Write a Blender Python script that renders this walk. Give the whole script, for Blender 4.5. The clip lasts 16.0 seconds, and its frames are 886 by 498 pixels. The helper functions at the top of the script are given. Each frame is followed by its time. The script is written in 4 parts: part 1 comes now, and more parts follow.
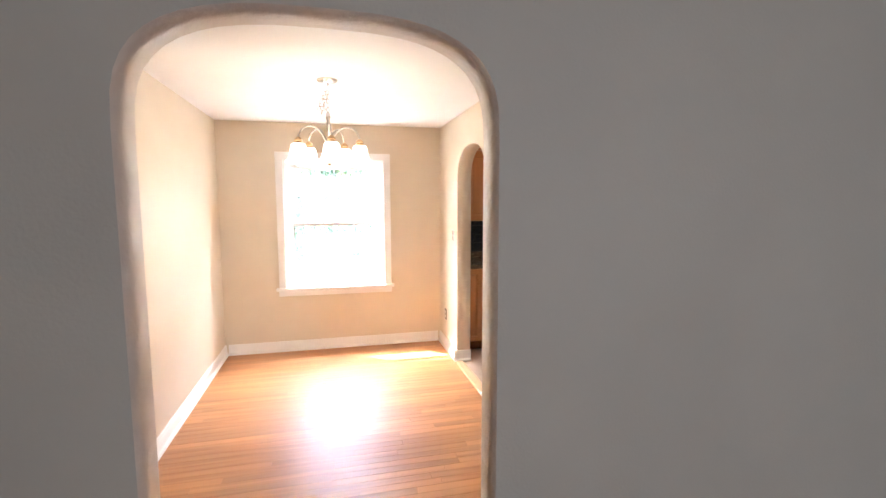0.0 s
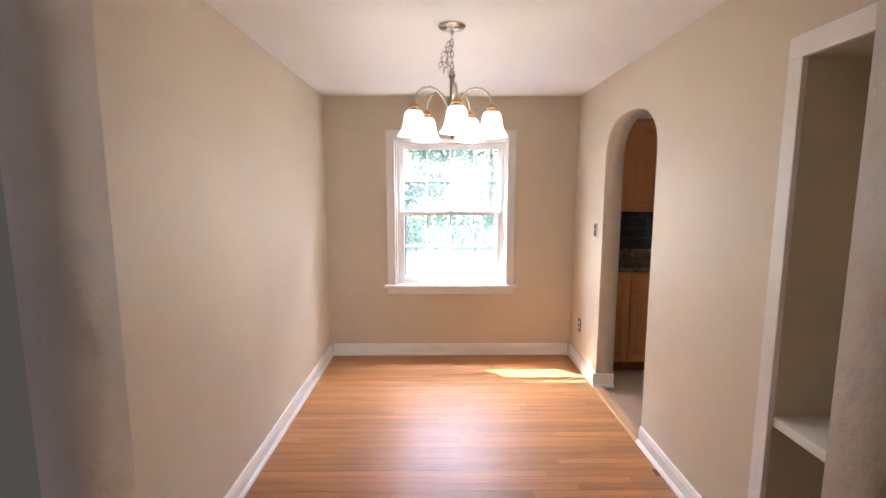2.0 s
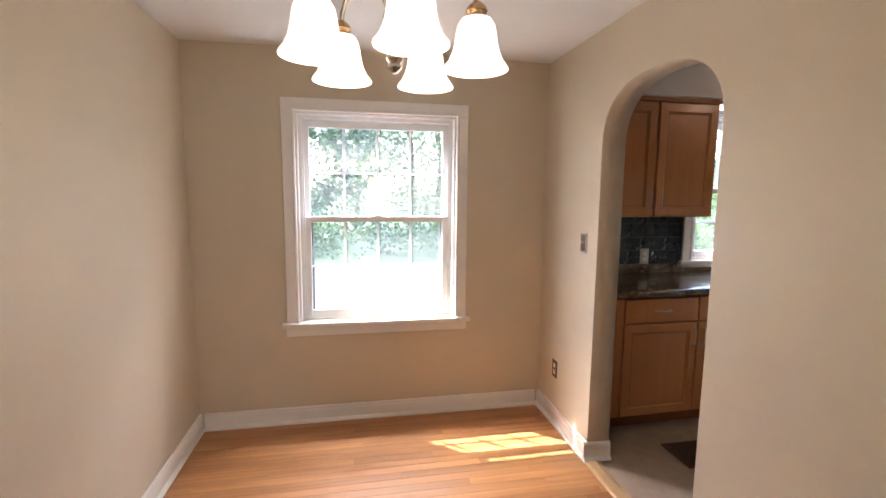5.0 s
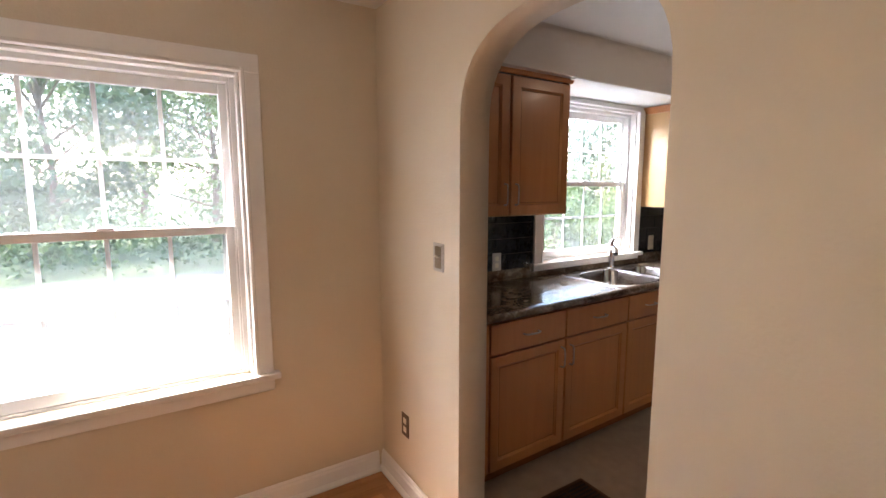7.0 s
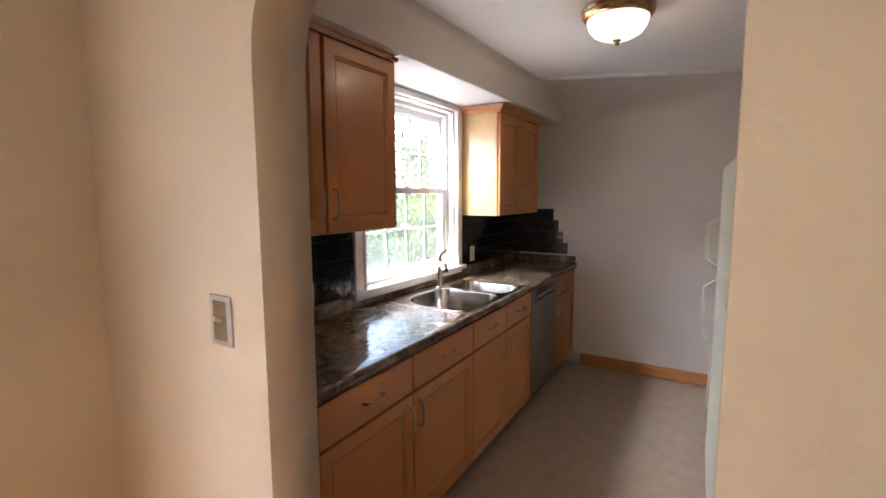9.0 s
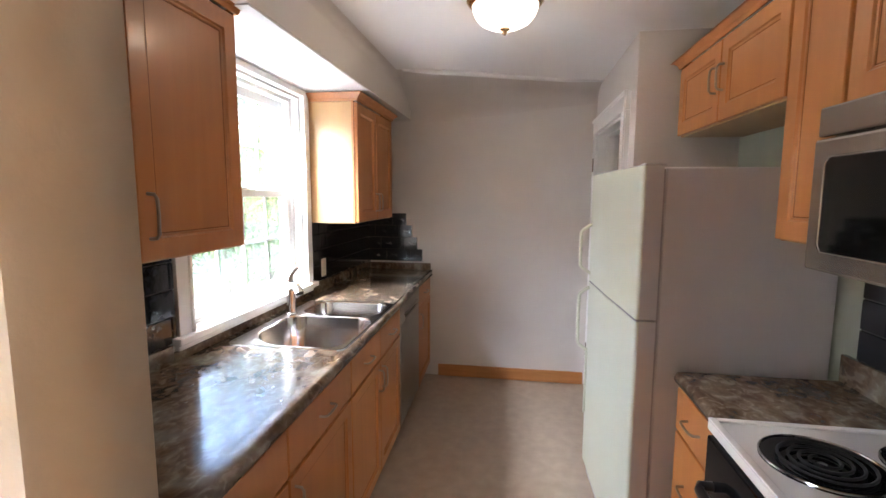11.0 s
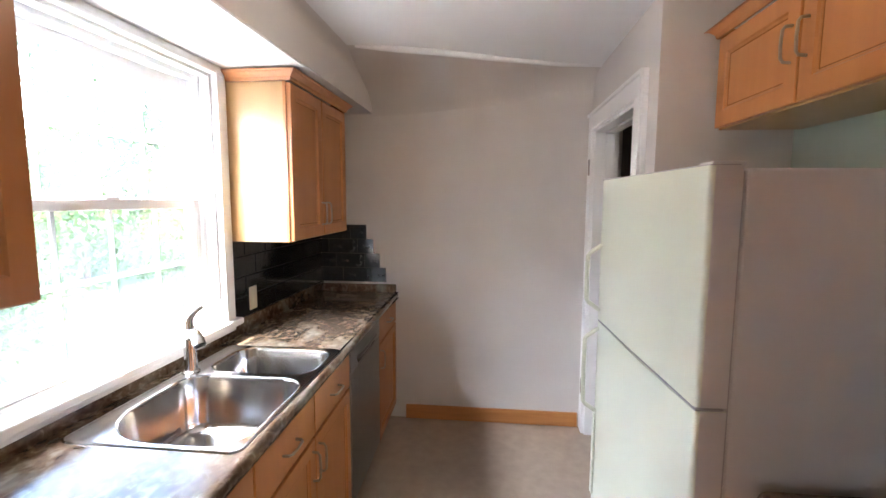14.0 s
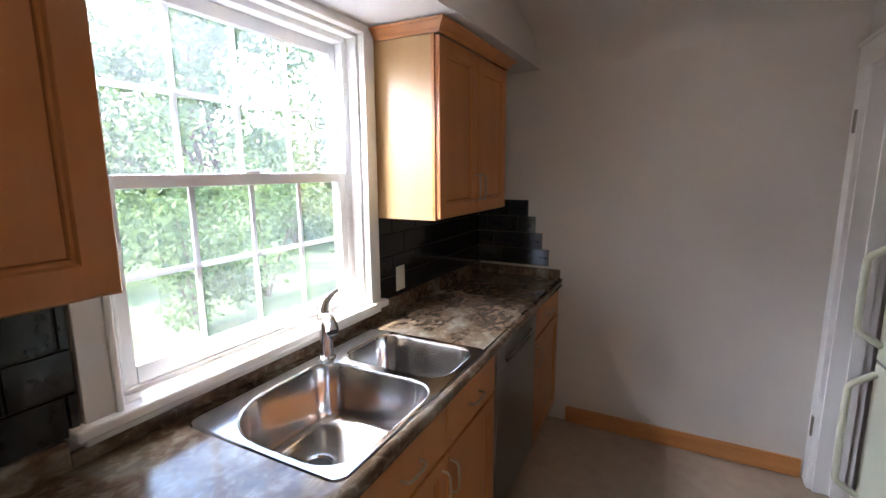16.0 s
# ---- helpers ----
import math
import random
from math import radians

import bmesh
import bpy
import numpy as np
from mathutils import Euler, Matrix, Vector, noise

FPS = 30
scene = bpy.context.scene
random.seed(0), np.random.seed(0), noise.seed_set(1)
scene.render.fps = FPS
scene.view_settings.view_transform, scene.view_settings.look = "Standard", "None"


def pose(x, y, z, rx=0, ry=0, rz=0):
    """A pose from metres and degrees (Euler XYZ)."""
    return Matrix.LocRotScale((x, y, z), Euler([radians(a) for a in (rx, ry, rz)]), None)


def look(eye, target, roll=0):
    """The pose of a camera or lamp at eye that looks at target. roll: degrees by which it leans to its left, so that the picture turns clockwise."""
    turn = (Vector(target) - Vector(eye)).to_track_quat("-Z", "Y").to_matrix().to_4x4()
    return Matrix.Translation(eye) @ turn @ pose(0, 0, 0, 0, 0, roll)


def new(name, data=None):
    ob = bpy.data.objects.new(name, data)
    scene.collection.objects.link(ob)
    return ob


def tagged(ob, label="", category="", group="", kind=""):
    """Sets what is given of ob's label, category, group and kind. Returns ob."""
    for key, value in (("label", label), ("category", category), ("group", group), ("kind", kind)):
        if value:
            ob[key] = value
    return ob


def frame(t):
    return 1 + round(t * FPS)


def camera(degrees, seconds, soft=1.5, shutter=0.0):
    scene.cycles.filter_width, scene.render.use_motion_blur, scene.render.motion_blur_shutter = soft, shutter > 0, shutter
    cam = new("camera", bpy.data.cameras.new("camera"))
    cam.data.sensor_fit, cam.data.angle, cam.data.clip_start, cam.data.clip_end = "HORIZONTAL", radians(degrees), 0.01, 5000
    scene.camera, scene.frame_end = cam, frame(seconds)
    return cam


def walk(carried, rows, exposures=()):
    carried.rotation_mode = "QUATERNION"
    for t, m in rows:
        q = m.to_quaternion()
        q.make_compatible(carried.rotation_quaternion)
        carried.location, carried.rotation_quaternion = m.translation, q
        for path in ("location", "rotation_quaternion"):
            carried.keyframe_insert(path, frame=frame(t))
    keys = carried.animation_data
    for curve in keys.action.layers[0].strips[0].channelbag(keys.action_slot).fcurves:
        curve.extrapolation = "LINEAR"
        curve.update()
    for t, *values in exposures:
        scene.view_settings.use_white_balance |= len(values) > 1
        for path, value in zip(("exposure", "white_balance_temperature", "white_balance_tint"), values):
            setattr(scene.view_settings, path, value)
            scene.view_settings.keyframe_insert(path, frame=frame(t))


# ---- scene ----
cam = camera(88.1, 16.0)
PATH = [
    (0, (0.899, 1.951, 1.56), (1.367, 3.884, 1.355), -0.1),
    (0.5, (0.85, 2.155, 1.552), (1.122, 4.126, 1.35), -0.0),
    (1, (0.838, 2.352, 1.546), (0.957, 4.337, 1.337), -0.1),
    (1.5, (0.828, 2.539, 1.548), (0.854, 4.526, 1.32), -0.1),
    (2, (0.825, 2.734, 1.551), (0.843, 4.717, 1.29), 0.0),
    (2.5, (0.813, 2.913, 1.525), (0.831, 4.894, 1.248), 0.3),
    (3, (0.778, 3.084, 1.505), (0.822, 5.063, 1.225), 0.2),
    (3.2, (0.782, 3.16, 1.51), (0.821, 5.138, 1.223), 0.1),
    (5.3, (0.794, 4.046, 1.5), (1.248, 5.98, 1.267), 0.6),
    (5.5, (0.846, 4.12, 1.491), (1.356, 6.041, 1.265), 0.6),
    (6, (0.911, 4.348, 1.499), (1.612, 6.206, 1.266), 0.5),
    (6.5, (0.988, 4.562, 1.512), (1.878, 6.336, 1.264), 0.3),
    (7, (1.087, 4.766, 1.505), (2.153, 6.438, 1.244), 0.0),
    (7.5, (1.171, 4.937, 1.498), (2.428, 6.47, 1.236), 0.1),
    (8, (1.291, 5.079, 1.498), (2.714, 6.459, 1.236), -0.2),
    (8.5, (1.385, 5.242, 1.5), (2.958, 6.452, 1.253), -0.0),
    (9, (1.469, 5.381, 1.504), (3.162, 6.421, 1.274), -0.2),
    (9.5, (1.542, 5.511, 1.511), (3.347, 6.346, 1.295), 0.0),
    (12, (1.948, 5.868, 1.529), (3.932, 5.94, 1.286), 0.4),
    (12.5, (2.048, 5.876, 1.529), (4.035, 5.874, 1.297), 0.6),
    (13, (2.164, 5.86, 1.539), (4.153, 5.852, 1.322), 0.7),
    (13.5, (2.287, 5.847, 1.548), (4.274, 5.908, 1.337), 0.4),
    (14, (2.408, 5.822, 1.559), (4.385, 6.036, 1.345), 0.2),
    (14.5, (2.528, 5.83, 1.557), (4.482, 6.18, 1.318), 0.2),
    (15, (2.634, 5.856, 1.548), (4.548, 6.376, 1.285), -0.3),
    (15.5, (2.714, 5.87, 1.564), (4.554, 6.593, 1.266), -0.3),
    (16, (2.782, 5.861, 1.561), (4.53, 6.773, 1.226), -0.3),
]
EXPOSURES = [(0, 6.0, 6200, 10), (1, 5.45, 6200, 13), (2, 4.95, 6100, 13), (3, 4.68, 6150, 12), (5.5, 4.42, 6550, 11), (7, 4.28, 6850, 15), (8.5, 4.4, 7000, 17),
             (9.5, 4.7, 6750, 13), (12, 5.2, 6600, 12), (13.5, 5.3, 6500, 11), (14.5, 5.15, 6450, 11), (16, 4.3, 6500, 12)]
walk(cam, [(t, look(eye, target, roll)) for t, eye, target, roll in PATH], EXPOSURES)

# ---- plan, metres ----
DX0, DX1, DY0, DY1 = -0.19, 2.065, 3.32, 6.90      # dining room
KX0, KX1, KY0, KY1 = 2.20, 5.52, 4.69, 7.03        # galley kitchen
CEIL = 2.357
LX0, LX1, LY0, LY1 = -2.2, 3.4, -2.4, 3.18         # room in which the walk begins
YOUT = 7.17                                        # outer face of the north wall
GROUND = -0.60

# ---- world and light ----
ELEV, SUNX, SUNY, SUNZ = radians(52.0), -0.60, 0.50, 1.0
world = bpy.data.worlds.new("world")
scene.world = world
world.use_nodes = True
wn = world.node_tree.nodes
sky = wn.new("ShaderNodeTexSky")
sky.sky_type, sky.sun_disc, sky.sun_elevation = "NISHITA", False, ELEV
sky.sun_rotation = math.atan2(SUNX, SUNY) % (2 * math.pi)
sky.air_density, sky.dust_density, sky.ozone_density = 1.0, 1.6, 1.0
world.node_tree.links.new(sky.outputs[0], wn["Background"].inputs[0])
wn["Background"].inputs[1].default_value = 0.14
sun = bpy.data.lights.new("sun", "SUN")
sun.energy, sun.angle, sun.color = 1.3, radians(0.5), (1.0, 0.95, 0.87)
sun_ob = new("sun", sun)
sun_ob.matrix_world = look((SUNX * 20, SUNY * 20, SUNZ * 20), (0, 0, 0))


def lamp(name, kind, power, color, m, **extra):
    data = bpy.data.lights.new(name, kind)
    data.energy, data.color = power, color
    if kind == "AREA":
        data.shape = "RECTANGLE"
        data.size, data.size_y = extra["size"]
    else:
        data.shadow_soft_size = extra["radius"]
    ob = new(name, data)
    ob.matrix_world = m
    return ob


# area lamp added at the closed south wall, for daylight of unseen windows
lamp("living_fill_south", "AREA", 2.5, (0.88, 0.90, 1.0), look((2.2, LY0 + 0.02, 1.45), (1.6, 3, 1.3)), size=(1.5, 1.3))
# area lamps added outside under the overhangs, unseen, to boost the windows' skylight
lamp("kitchen_window_fill", "AREA", 6.8, (0.78, 0.86, 1.0), look((3.45, 7.40, 2.29), (5.4, 5.75, 0.80)), size=(0.85, 0.20))
lamp("dining_window_fill", "AREA", 4.8, (0.96, 0.94, 1.0), look((0.93, 7.44, 2.34), (0.93, 5.2, 0.75)), size=(0.95, 0.22))
# lit bulbs
for ang in (-85, -13, 59, 131, 203):
    lamp("chandelier_bulb", "POINT", 0.065, (1.0, 0.84, 0.66),
         pose(0.888 + 0.20 * math.cos(radians(ang)), 5.138 + 0.20 * math.sin(radians(ang)), 1.80), radius=0.045)
lamp("ceiling_bulb", "POINT", 0.15, (1.0, 0.80, 0.60), pose(3.775, 5.851, 2.265), radius=0.05)


# ---- materials ----
def mat(name, color, rough=0.5, metal=0.0, vary=0.06, scale=3.0, bump=0.0, bscale=200.0, coat=0.0, spec=0.5, fine=0.0):
    """A surface of one colour with patchy variation at two scales, and relief."""
    m = bpy.data.materials.new(name)
    m.use_nodes = True
    nt = m.node_tree
    b = nt.nodes["Principled BSDF"]
    b.inputs["Roughness"].default_value, b.inputs["Metallic"].default_value = rough, metal
    b.inputs["Coat Weight"].default_value, b.inputs["Specular IOR Level"].default_value = coat, spec
    tc = nt.nodes.new("ShaderNodeTexCoord")
    n1 = nt.nodes.new("ShaderNodeTexNoise")
    n1.inputs["Scale"].default_value, n1.inputs["Detail"].default_value = scale, 6
    nt.links.new(tc.outputs["Object"], n1.inputs["Vector"])
    ramp = nt.nodes.new("ShaderNodeValToRGB")
    lo = [max(0, c * (1 - vary)) for c in color]
    hi = [min(1, c * (1 + vary)) for c in color]
    ramp.color_ramp.elements[0].color, ramp.color_ramp.elements[1].color = (*lo, 1), (*hi, 1)
    ramp.color_ramp.elements[0].position, ramp.color_ramp.elements[1].position = 0.3, 0.7
    nt.links.new(n1.outputs["Fac"], ramp.inputs[0])
    nt.links.new(ramp.outputs[0], b.inputs["Base Color"])
    if bump:
        n2 = nt.nodes.new("ShaderNodeTexNoise")
        n2.inputs["Scale"].default_value, n2.inputs["Detail"].default_value = bscale, 4
        nt.links.new(tc.outputs["Object"], n2.inputs["Vector"])
        bp = nt.nodes.new("ShaderNodeBump")
        bp.inputs["Strength"].default_value, bp.inputs["Distance"].default_value = bump, 0.004
        nt.links.new(n2.outputs["Fac"], bp.inputs["Height"])
        nt.links.new(bp.outputs[0], b.inputs["Normal"])
    return m


def wood_mat(name, dark, light, along=0, rough=0.35, per_piece=0.12, coat=0.0, stretch=18.0, grain=9.0):
    """Wood with grain along an axis of the object (0 x, 1 y, 2 z); each piece differs by its random number."""
    m = bpy.data.materials.new(name)
    m.use_nodes = True
    nt = m.node_tree
    b = nt.nodes["Principled BSDF"]
    b.inputs["Roughness"].default_value, b.inputs["Coat Weight"].default_value = rough, coat
    b.inputs["Coat Roughness"].default_value = 0.12
    tc, mp = nt.nodes.new("ShaderNodeTexCoord"), nt.nodes.new("ShaderNodeMapping")
    s = [stretch] * 3
    s[along] = 1.0
    mp.inputs["Scale"].default_value = s
    info = nt.nodes.new("ShaderNodeObjectInfo")
    off = nt.nodes.new("ShaderNodeVectorMath")
    off.operation = "MULTIPLY_ADD"
    comb = nt.nodes.new("ShaderNodeCombineXYZ")
    for i in range(3):
        nt.links.new(info.outputs["Random"], comb.inputs[i])
    off.inputs[1].default_value = (37, 53, 71)
    nt.links.new(comb.outputs[0], off.inputs[0])
    nt.links.new(tc.outputs["Object"], off.inputs[2])
    nt.links.new(off.outputs[0], mp.inputs["Vector"])
    n1 = nt.nodes.new("ShaderNodeTexNoise")
    n1.inputs["Scale"].default_value, n1.inputs["Detail"].default_value, n1.inputs["Distortion"].default_value = grain * 0.2, 8, 0.6
    nt.links.new(mp.outputs[0], n1.inputs["Vector"])
    ramp = nt.nodes.new("ShaderNodeValToRGB")
    ramp.color_ramp.elements[0].color, ramp.color_ramp.elements[1].color = (*dark, 1), (*light, 1)
    ramp.color_ramp.elements[0].position, ramp.color_ramp.elements[1].position = 0.32, 0.62
    nt.links.new(n1.outputs["Fac"], ramp.inputs[0])
    hsv = nt.nodes.new("ShaderNodeHueSaturation")
    mr = nt.nodes.new("ShaderNodeMapRange")
    mr.inputs["To Min"].default_value, mr.inputs["To Max"].default_value = 1 - per_piece, 1 + per_piece
    nt.links.new(info.outputs["Random"], mr.inputs["Value"])
    nt.links.new(mr.outputs[0], hsv.inputs["Value"])
    nt.links.new(ramp.outputs[0], hsv.inputs["Color"])
    nt.links.new(hsv.outputs[0], b.inputs["Base Color"])
    bp = nt.nodes.new("ShaderNodeBump")
    bp.inputs["Strength"].default_value, bp.inputs["Distance"].default_value = 0.05, 0.001
    nt.links.new(n1.outputs["Fac"], bp.inputs["Height"])
    nt.links.new(bp.outputs[0], b.inputs["Normal"])
    return m


def counter_mat():
    """Glossy laminate with a brown, grey and cream stone pattern in drifting flakes."""
    m = bpy.data.materials.new("counter_laminate")
    m.use_nodes = True
    nt = m.node_tree
    b = nt.nodes["Principled BSDF"]
    b.inputs["Roughness"].default_value = 0.15
    tc, mp = nt.nodes.new("ShaderNodeTexCoord"), nt.nodes.new("ShaderNodeMapping")
    mp.inputs["Scale"].default_value = (1.0, 1.35, 1.35)
    mp.inputs["Rotation"].default_value = (0, 0, 0.35)
    nt.links.new(tc.outputs["Object"], mp.inputs["Vector"])
    big, small = nt.nodes.new("ShaderNodeTexNoise"), nt.nodes.new("ShaderNodeTexNoise")
    big.inputs["Scale"].default_value, big.inputs["Detail"].default_value, big.inputs["Distortion"].default_value = 5.5, 5, 0.5
    small.inputs["Scale"].default_value, small.inputs["Detail"].default_value, small.inputs["Distortion"].default_value = 26, 6, 0.9
    r1, r2 = nt.nodes.new("ShaderNodeValToRGB"), nt.nodes.new("ShaderNodeValToRGB")
    for r, cols in ((r1, ((0.36, (0.07, 0.042, 0.028)), (0.47, (0.10, 0.060, 0.036)), (0.56, (0.16, 0.118, 0.080)), (0.68, (0.24, 0.21, 0.17)))),
                    (r2, ((0.38, (0.028, 0.016, 0.012)), (0.46, (0.12, 0.075, 0.048)), (0.55, (0.22, 0.165, 0.115)), (0.63, (0.46, 0.40, 0.32))))):
        e = r.color_ramp.elements
        e[0].position, e[0].color = cols[0][0], (*cols[0][1], 1)
        e[1].position, e[1].color = cols[3][0], (*cols[3][1], 1)
        for p, c in cols[1:3]:
            k = e.new(p)
            k.color = (*c, 1)
    for n, r in ((big, r1), (small, r2)):
        nt.links.new(mp.outputs[0], n.inputs["Vector"])
        nt.links.new(n.outputs["Fac"], r.inputs[0])
    mix = nt.nodes.new("ShaderNodeMix")
    mix.data_type = "RGBA"
    mix.inputs["Factor"].default_value = 0.24
    nt.links.new(r1.outputs[0], mix.inputs[6])
    nt.links.new(r2.outputs[0], mix.inputs[7])
    nt.links.new(mix.outputs[2], b.inputs["Base Color"])
    return m


def emit_mat(name, color, strength):
    m = bpy.data.materials.new(name)
    m.use_nodes = True
    b = m.node_tree.nodes["Principled BSDF"]
    b.inputs["Base Color"].default_value = (0.9, 0.88, 0.84, 1)
    b.inputs["Roughness"].default_value = 0.25
    b.inputs["Emission Color"].default_value, b.inputs["Emission Strength"].default_value = (*color, 1), strength
    return m


def glass_mat():
    m = bpy.data.materials.new("window_glass")
    m.use_nodes = True
    b = m.node_tree.nodes["Principled BSDF"]
    b.inputs["Base Color"].default_value, b.inputs["Roughness"].default_value = (1, 1, 1, 1), 0.0
    b.inputs["Transmission Weight"].default_value, b.inputs["IOR"].default_value = 1.0, 1.45
    # a weak translucent share that lays a glare haze over the view outside
    nt = m.node_tree
    t, mx = nt.nodes.new("ShaderNodeBsdfTranslucent"), nt.nodes.new("ShaderNodeMixShader")
    t.inputs["Color"].default_value, mx.inputs[0].default_value = (0.9, 0.95, 1.0, 1), 0.020
    nt.links.new(b.outputs[0], mx.inputs[1])
    nt.links.new(t.outputs[0], mx.inputs[2])
    nt.links.new(mx.outputs[0], nt.nodes["Material Output"].inputs["Surface"])
    return m


def rough_plaster(name, color):
    """Trowelled plaster with ridges."""
    m = mat(name, color, rough=0.62, vary=0.09, scale=7, bump=0.9, bscale=19)
    for n in m.node_tree.nodes:
        if n.type == "BUMP":
            n.inputs["Distance"].default_value = 0.011
    return m


WALL = mat("wall_paint_beige", (0.63, 0.545, 0.425), rough=0.55, vary=0.03, scale=2.2, bump=0.25, bscale=90)
WALL_K = mat("wall_paint_greige", (0.63, 0.58, 0.54), rough=0.5, vary=0.035, scale=2.5, bump=0.25, bscale=90)
WALL_G = mat("wall_paint_sage", (0.37, 0.40, 0.32), rough=0.55, vary=0.03, scale=2.5, bump=0.2, bscale=90)
WALL_L = mat("wall_paint_grey_green", (0.395, 0.385, 0.335), rough=0.6, vary=0.04, scale=2.0, bump=0.2, bscale=90)
CEILING = mat("ceiling_paint_white", (0.80, 0.79, 0.78), rough=0.7, vary=0.03, scale=1.5, bump=0.3, bscale=60)
JAMB = rough_plaster("rough_arch_plaster", (0.54, 0.47, 0.40))
JAMB_K = mat("arch_plaster_beige", (0.60, 0.49, 0.37), rough=0.55, vary=0.05, scale=8, bump=0.4, bscale=40)
TRIM = mat("trim_gloss_white", (0.80, 0.78, 0.76), rough=0.3, vary=0.025, scale=6, bump=0.08, bscale=60)
VINYL = mat("window_vinyl_white", (0.82, 0.82, 0.82), rough=0.3, vary=0.02)
OAK = wood_mat("oak_floor", (0.35, 0.150, 0.053), (0.47, 0.220, 0.086), along=0, rough=0.45, per_piece=0.17, coat=0.03, stretch=16, grain=6)
OAKD = mat("floor_gap_dark", (0.19, 0.09, 0.04), rough=0.8)
MAPLE = wood_mat("honey_maple", (0.44, 0.160, 0.043), (0.485, 0.185, 0.053), along=2, rough=0.36, per_piece=0.04, coat=0.14, stretch=14, grain=6)
MAPLE_S = wood_mat("pale_maple_side", (0.46, 0.275, 0.115), (0.49, 0.300, 0.128), along=2, rough=0.34, per_piece=0.03, coat=0.2, stretch=14, grain=5)
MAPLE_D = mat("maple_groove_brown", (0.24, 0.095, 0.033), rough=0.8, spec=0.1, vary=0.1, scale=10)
BASEWOOD = wood_mat("orange_wood_baseboard", (0.42, 0.17, 0.05), (0.52, 0.22, 0.07), along=1, rough=0.35, per_piece=0.05, coat=0.2)
THRESH = wood_mat("pale_oak_threshold", (0.48, 0.30, 0.15), (0.60, 0.40, 0.22), along=1, rough=0.35, per_piece=0.03)
KFLOOR = mat("kitchen_vinyl_beige", (0.36, 0.272, 0.205), rough=0.33, vary=0.10, scale=14, bump=0.15, bscale=45)
COUNTER = counter_mat()
STEEL = mat("brushed_steel", (0.52, 0.51, 0.50), rough=0.17, metal=1.0, vary=0.05, scale=40)
STEEL_D = mat("dark_brushed_steel", (0.27, 0.26, 0.25), rough=0.30, metal=1.0, vary=0.05, scale=30)
STEEL_A = mat("appliance_steel", (0.46, 0.42, 0.38), rough=0.27, metal=1.0, vary=0.05, scale=30)
NICKEL = mat("satin_nickel", (0.52, 0.49, 0.45), rough=0.24, metal=1.0, vary=0.06, scale=40)
PULL = mat("pewter_pull", (0.42, 0.36, 0.31), rough=0.3, metal=1.0, vary=0.05, scale=60)
BRASS = mat("aged_brass", (0.55, 0.36, 0.20), rough=0.25, metal=1.0, vary=0.08, scale=60)
COIL = mat("dull_black_coil", (0.02, 0.02, 0.021), rough=0.6, spec=0.3, vary=0.2)
BLACK = mat("black_plastic", (0.012, 0.012, 0.013), rough=0.28, vary=0.1)
DARK = mat("unlit_room_dark", (0.055, 0.04, 0.03), rough=0.8, vary=0.15)
BGLASS = mat("black_glass", (0.008, 0.008, 0.009), rough=0.06, vary=0.1)
TILE = mat("black_glazed_tile", (0.016, 0.017, 0.020), rough=0.12, vary=0.35, scale=30, bump=0.15, bscale=25)
GROUT = mat("dark_grout", (0.05, 0.045, 0.042), rough=0.8, vary=0.2, scale=30)
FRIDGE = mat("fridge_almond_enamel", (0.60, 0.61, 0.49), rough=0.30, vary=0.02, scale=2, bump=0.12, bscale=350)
# the fridge enamel again, with the shade of its sides put into the colour
FRIDGE_SHADED = mat("fridge_enamel_shaded", (0.53, 0.50, 0.50), rough=0.38, vary=0.04, scale=3, bump=0.2, bscale=350)
ENAMEL = mat("white_enamel", (0.76, 0.75, 0.72), rough=0.18, vary=0.02)
IVORY = mat("ivory_plastic", (0.68, 0.62, 0.50), rough=0.35, vary=0.02)
PLATE = mat("brushed_plate", (0.50, 0.46, 0.42), rough=0.35, metal=0.8, vary=0.05, scale=50)
VENT = mat("bronze_vent_metal", (0.10, 0.055, 0.032), rough=0.4, metal=0.5, vary=0.15, scale=20)
SCREEN = mat("dark_screen_frame", (0.10, 0.11, 0.105), rough=0.5)
RUBBER = mat("grey_gasket", (0.34, 0.32, 0.32), rough=0.6)
SHADE = emit_mat("lit_frosted_glass", (1.0, 0.88, 0.70), 0.075)
BOWL = emit_mat("lit_ceiling_glass", (1.0, 0.89, 0.72), 0.10)
GLASS = glass_mat()


# ---- mesh helpers ----
def add_box(bm, x0, x1, y0, y1, z0, z1, bev=0.0):
    v = [bm.verts.new(p) for p in ((x0, y0, z0), (x1, y0, z0), (x1, y1, z0), (x0, y1, z0), (x0, y0, z1), (x1, y0, z1), (x1, y1, z1), (x0, y1, z1))]
    fs = [bm.faces.new([v[i] for i in q]) for q in ((0, 3, 2, 1), (4, 5, 6, 7), (0, 1, 5, 4), (1, 2, 6, 5), (2, 3, 7, 6), (3, 0, 4, 7))]
    if bev:
        es = list({e for f in fs for e in f.edges})
        bmesh.ops.bevel(bm, geom=es, offset=bev, segments=2, profile=0.5, affect="EDGES")
    return bm


def boxes(*rows, bev=0.0):
    bm = bmesh.new()
    for r in rows:
        add_box(bm, *r, bev=bev)
    return bm


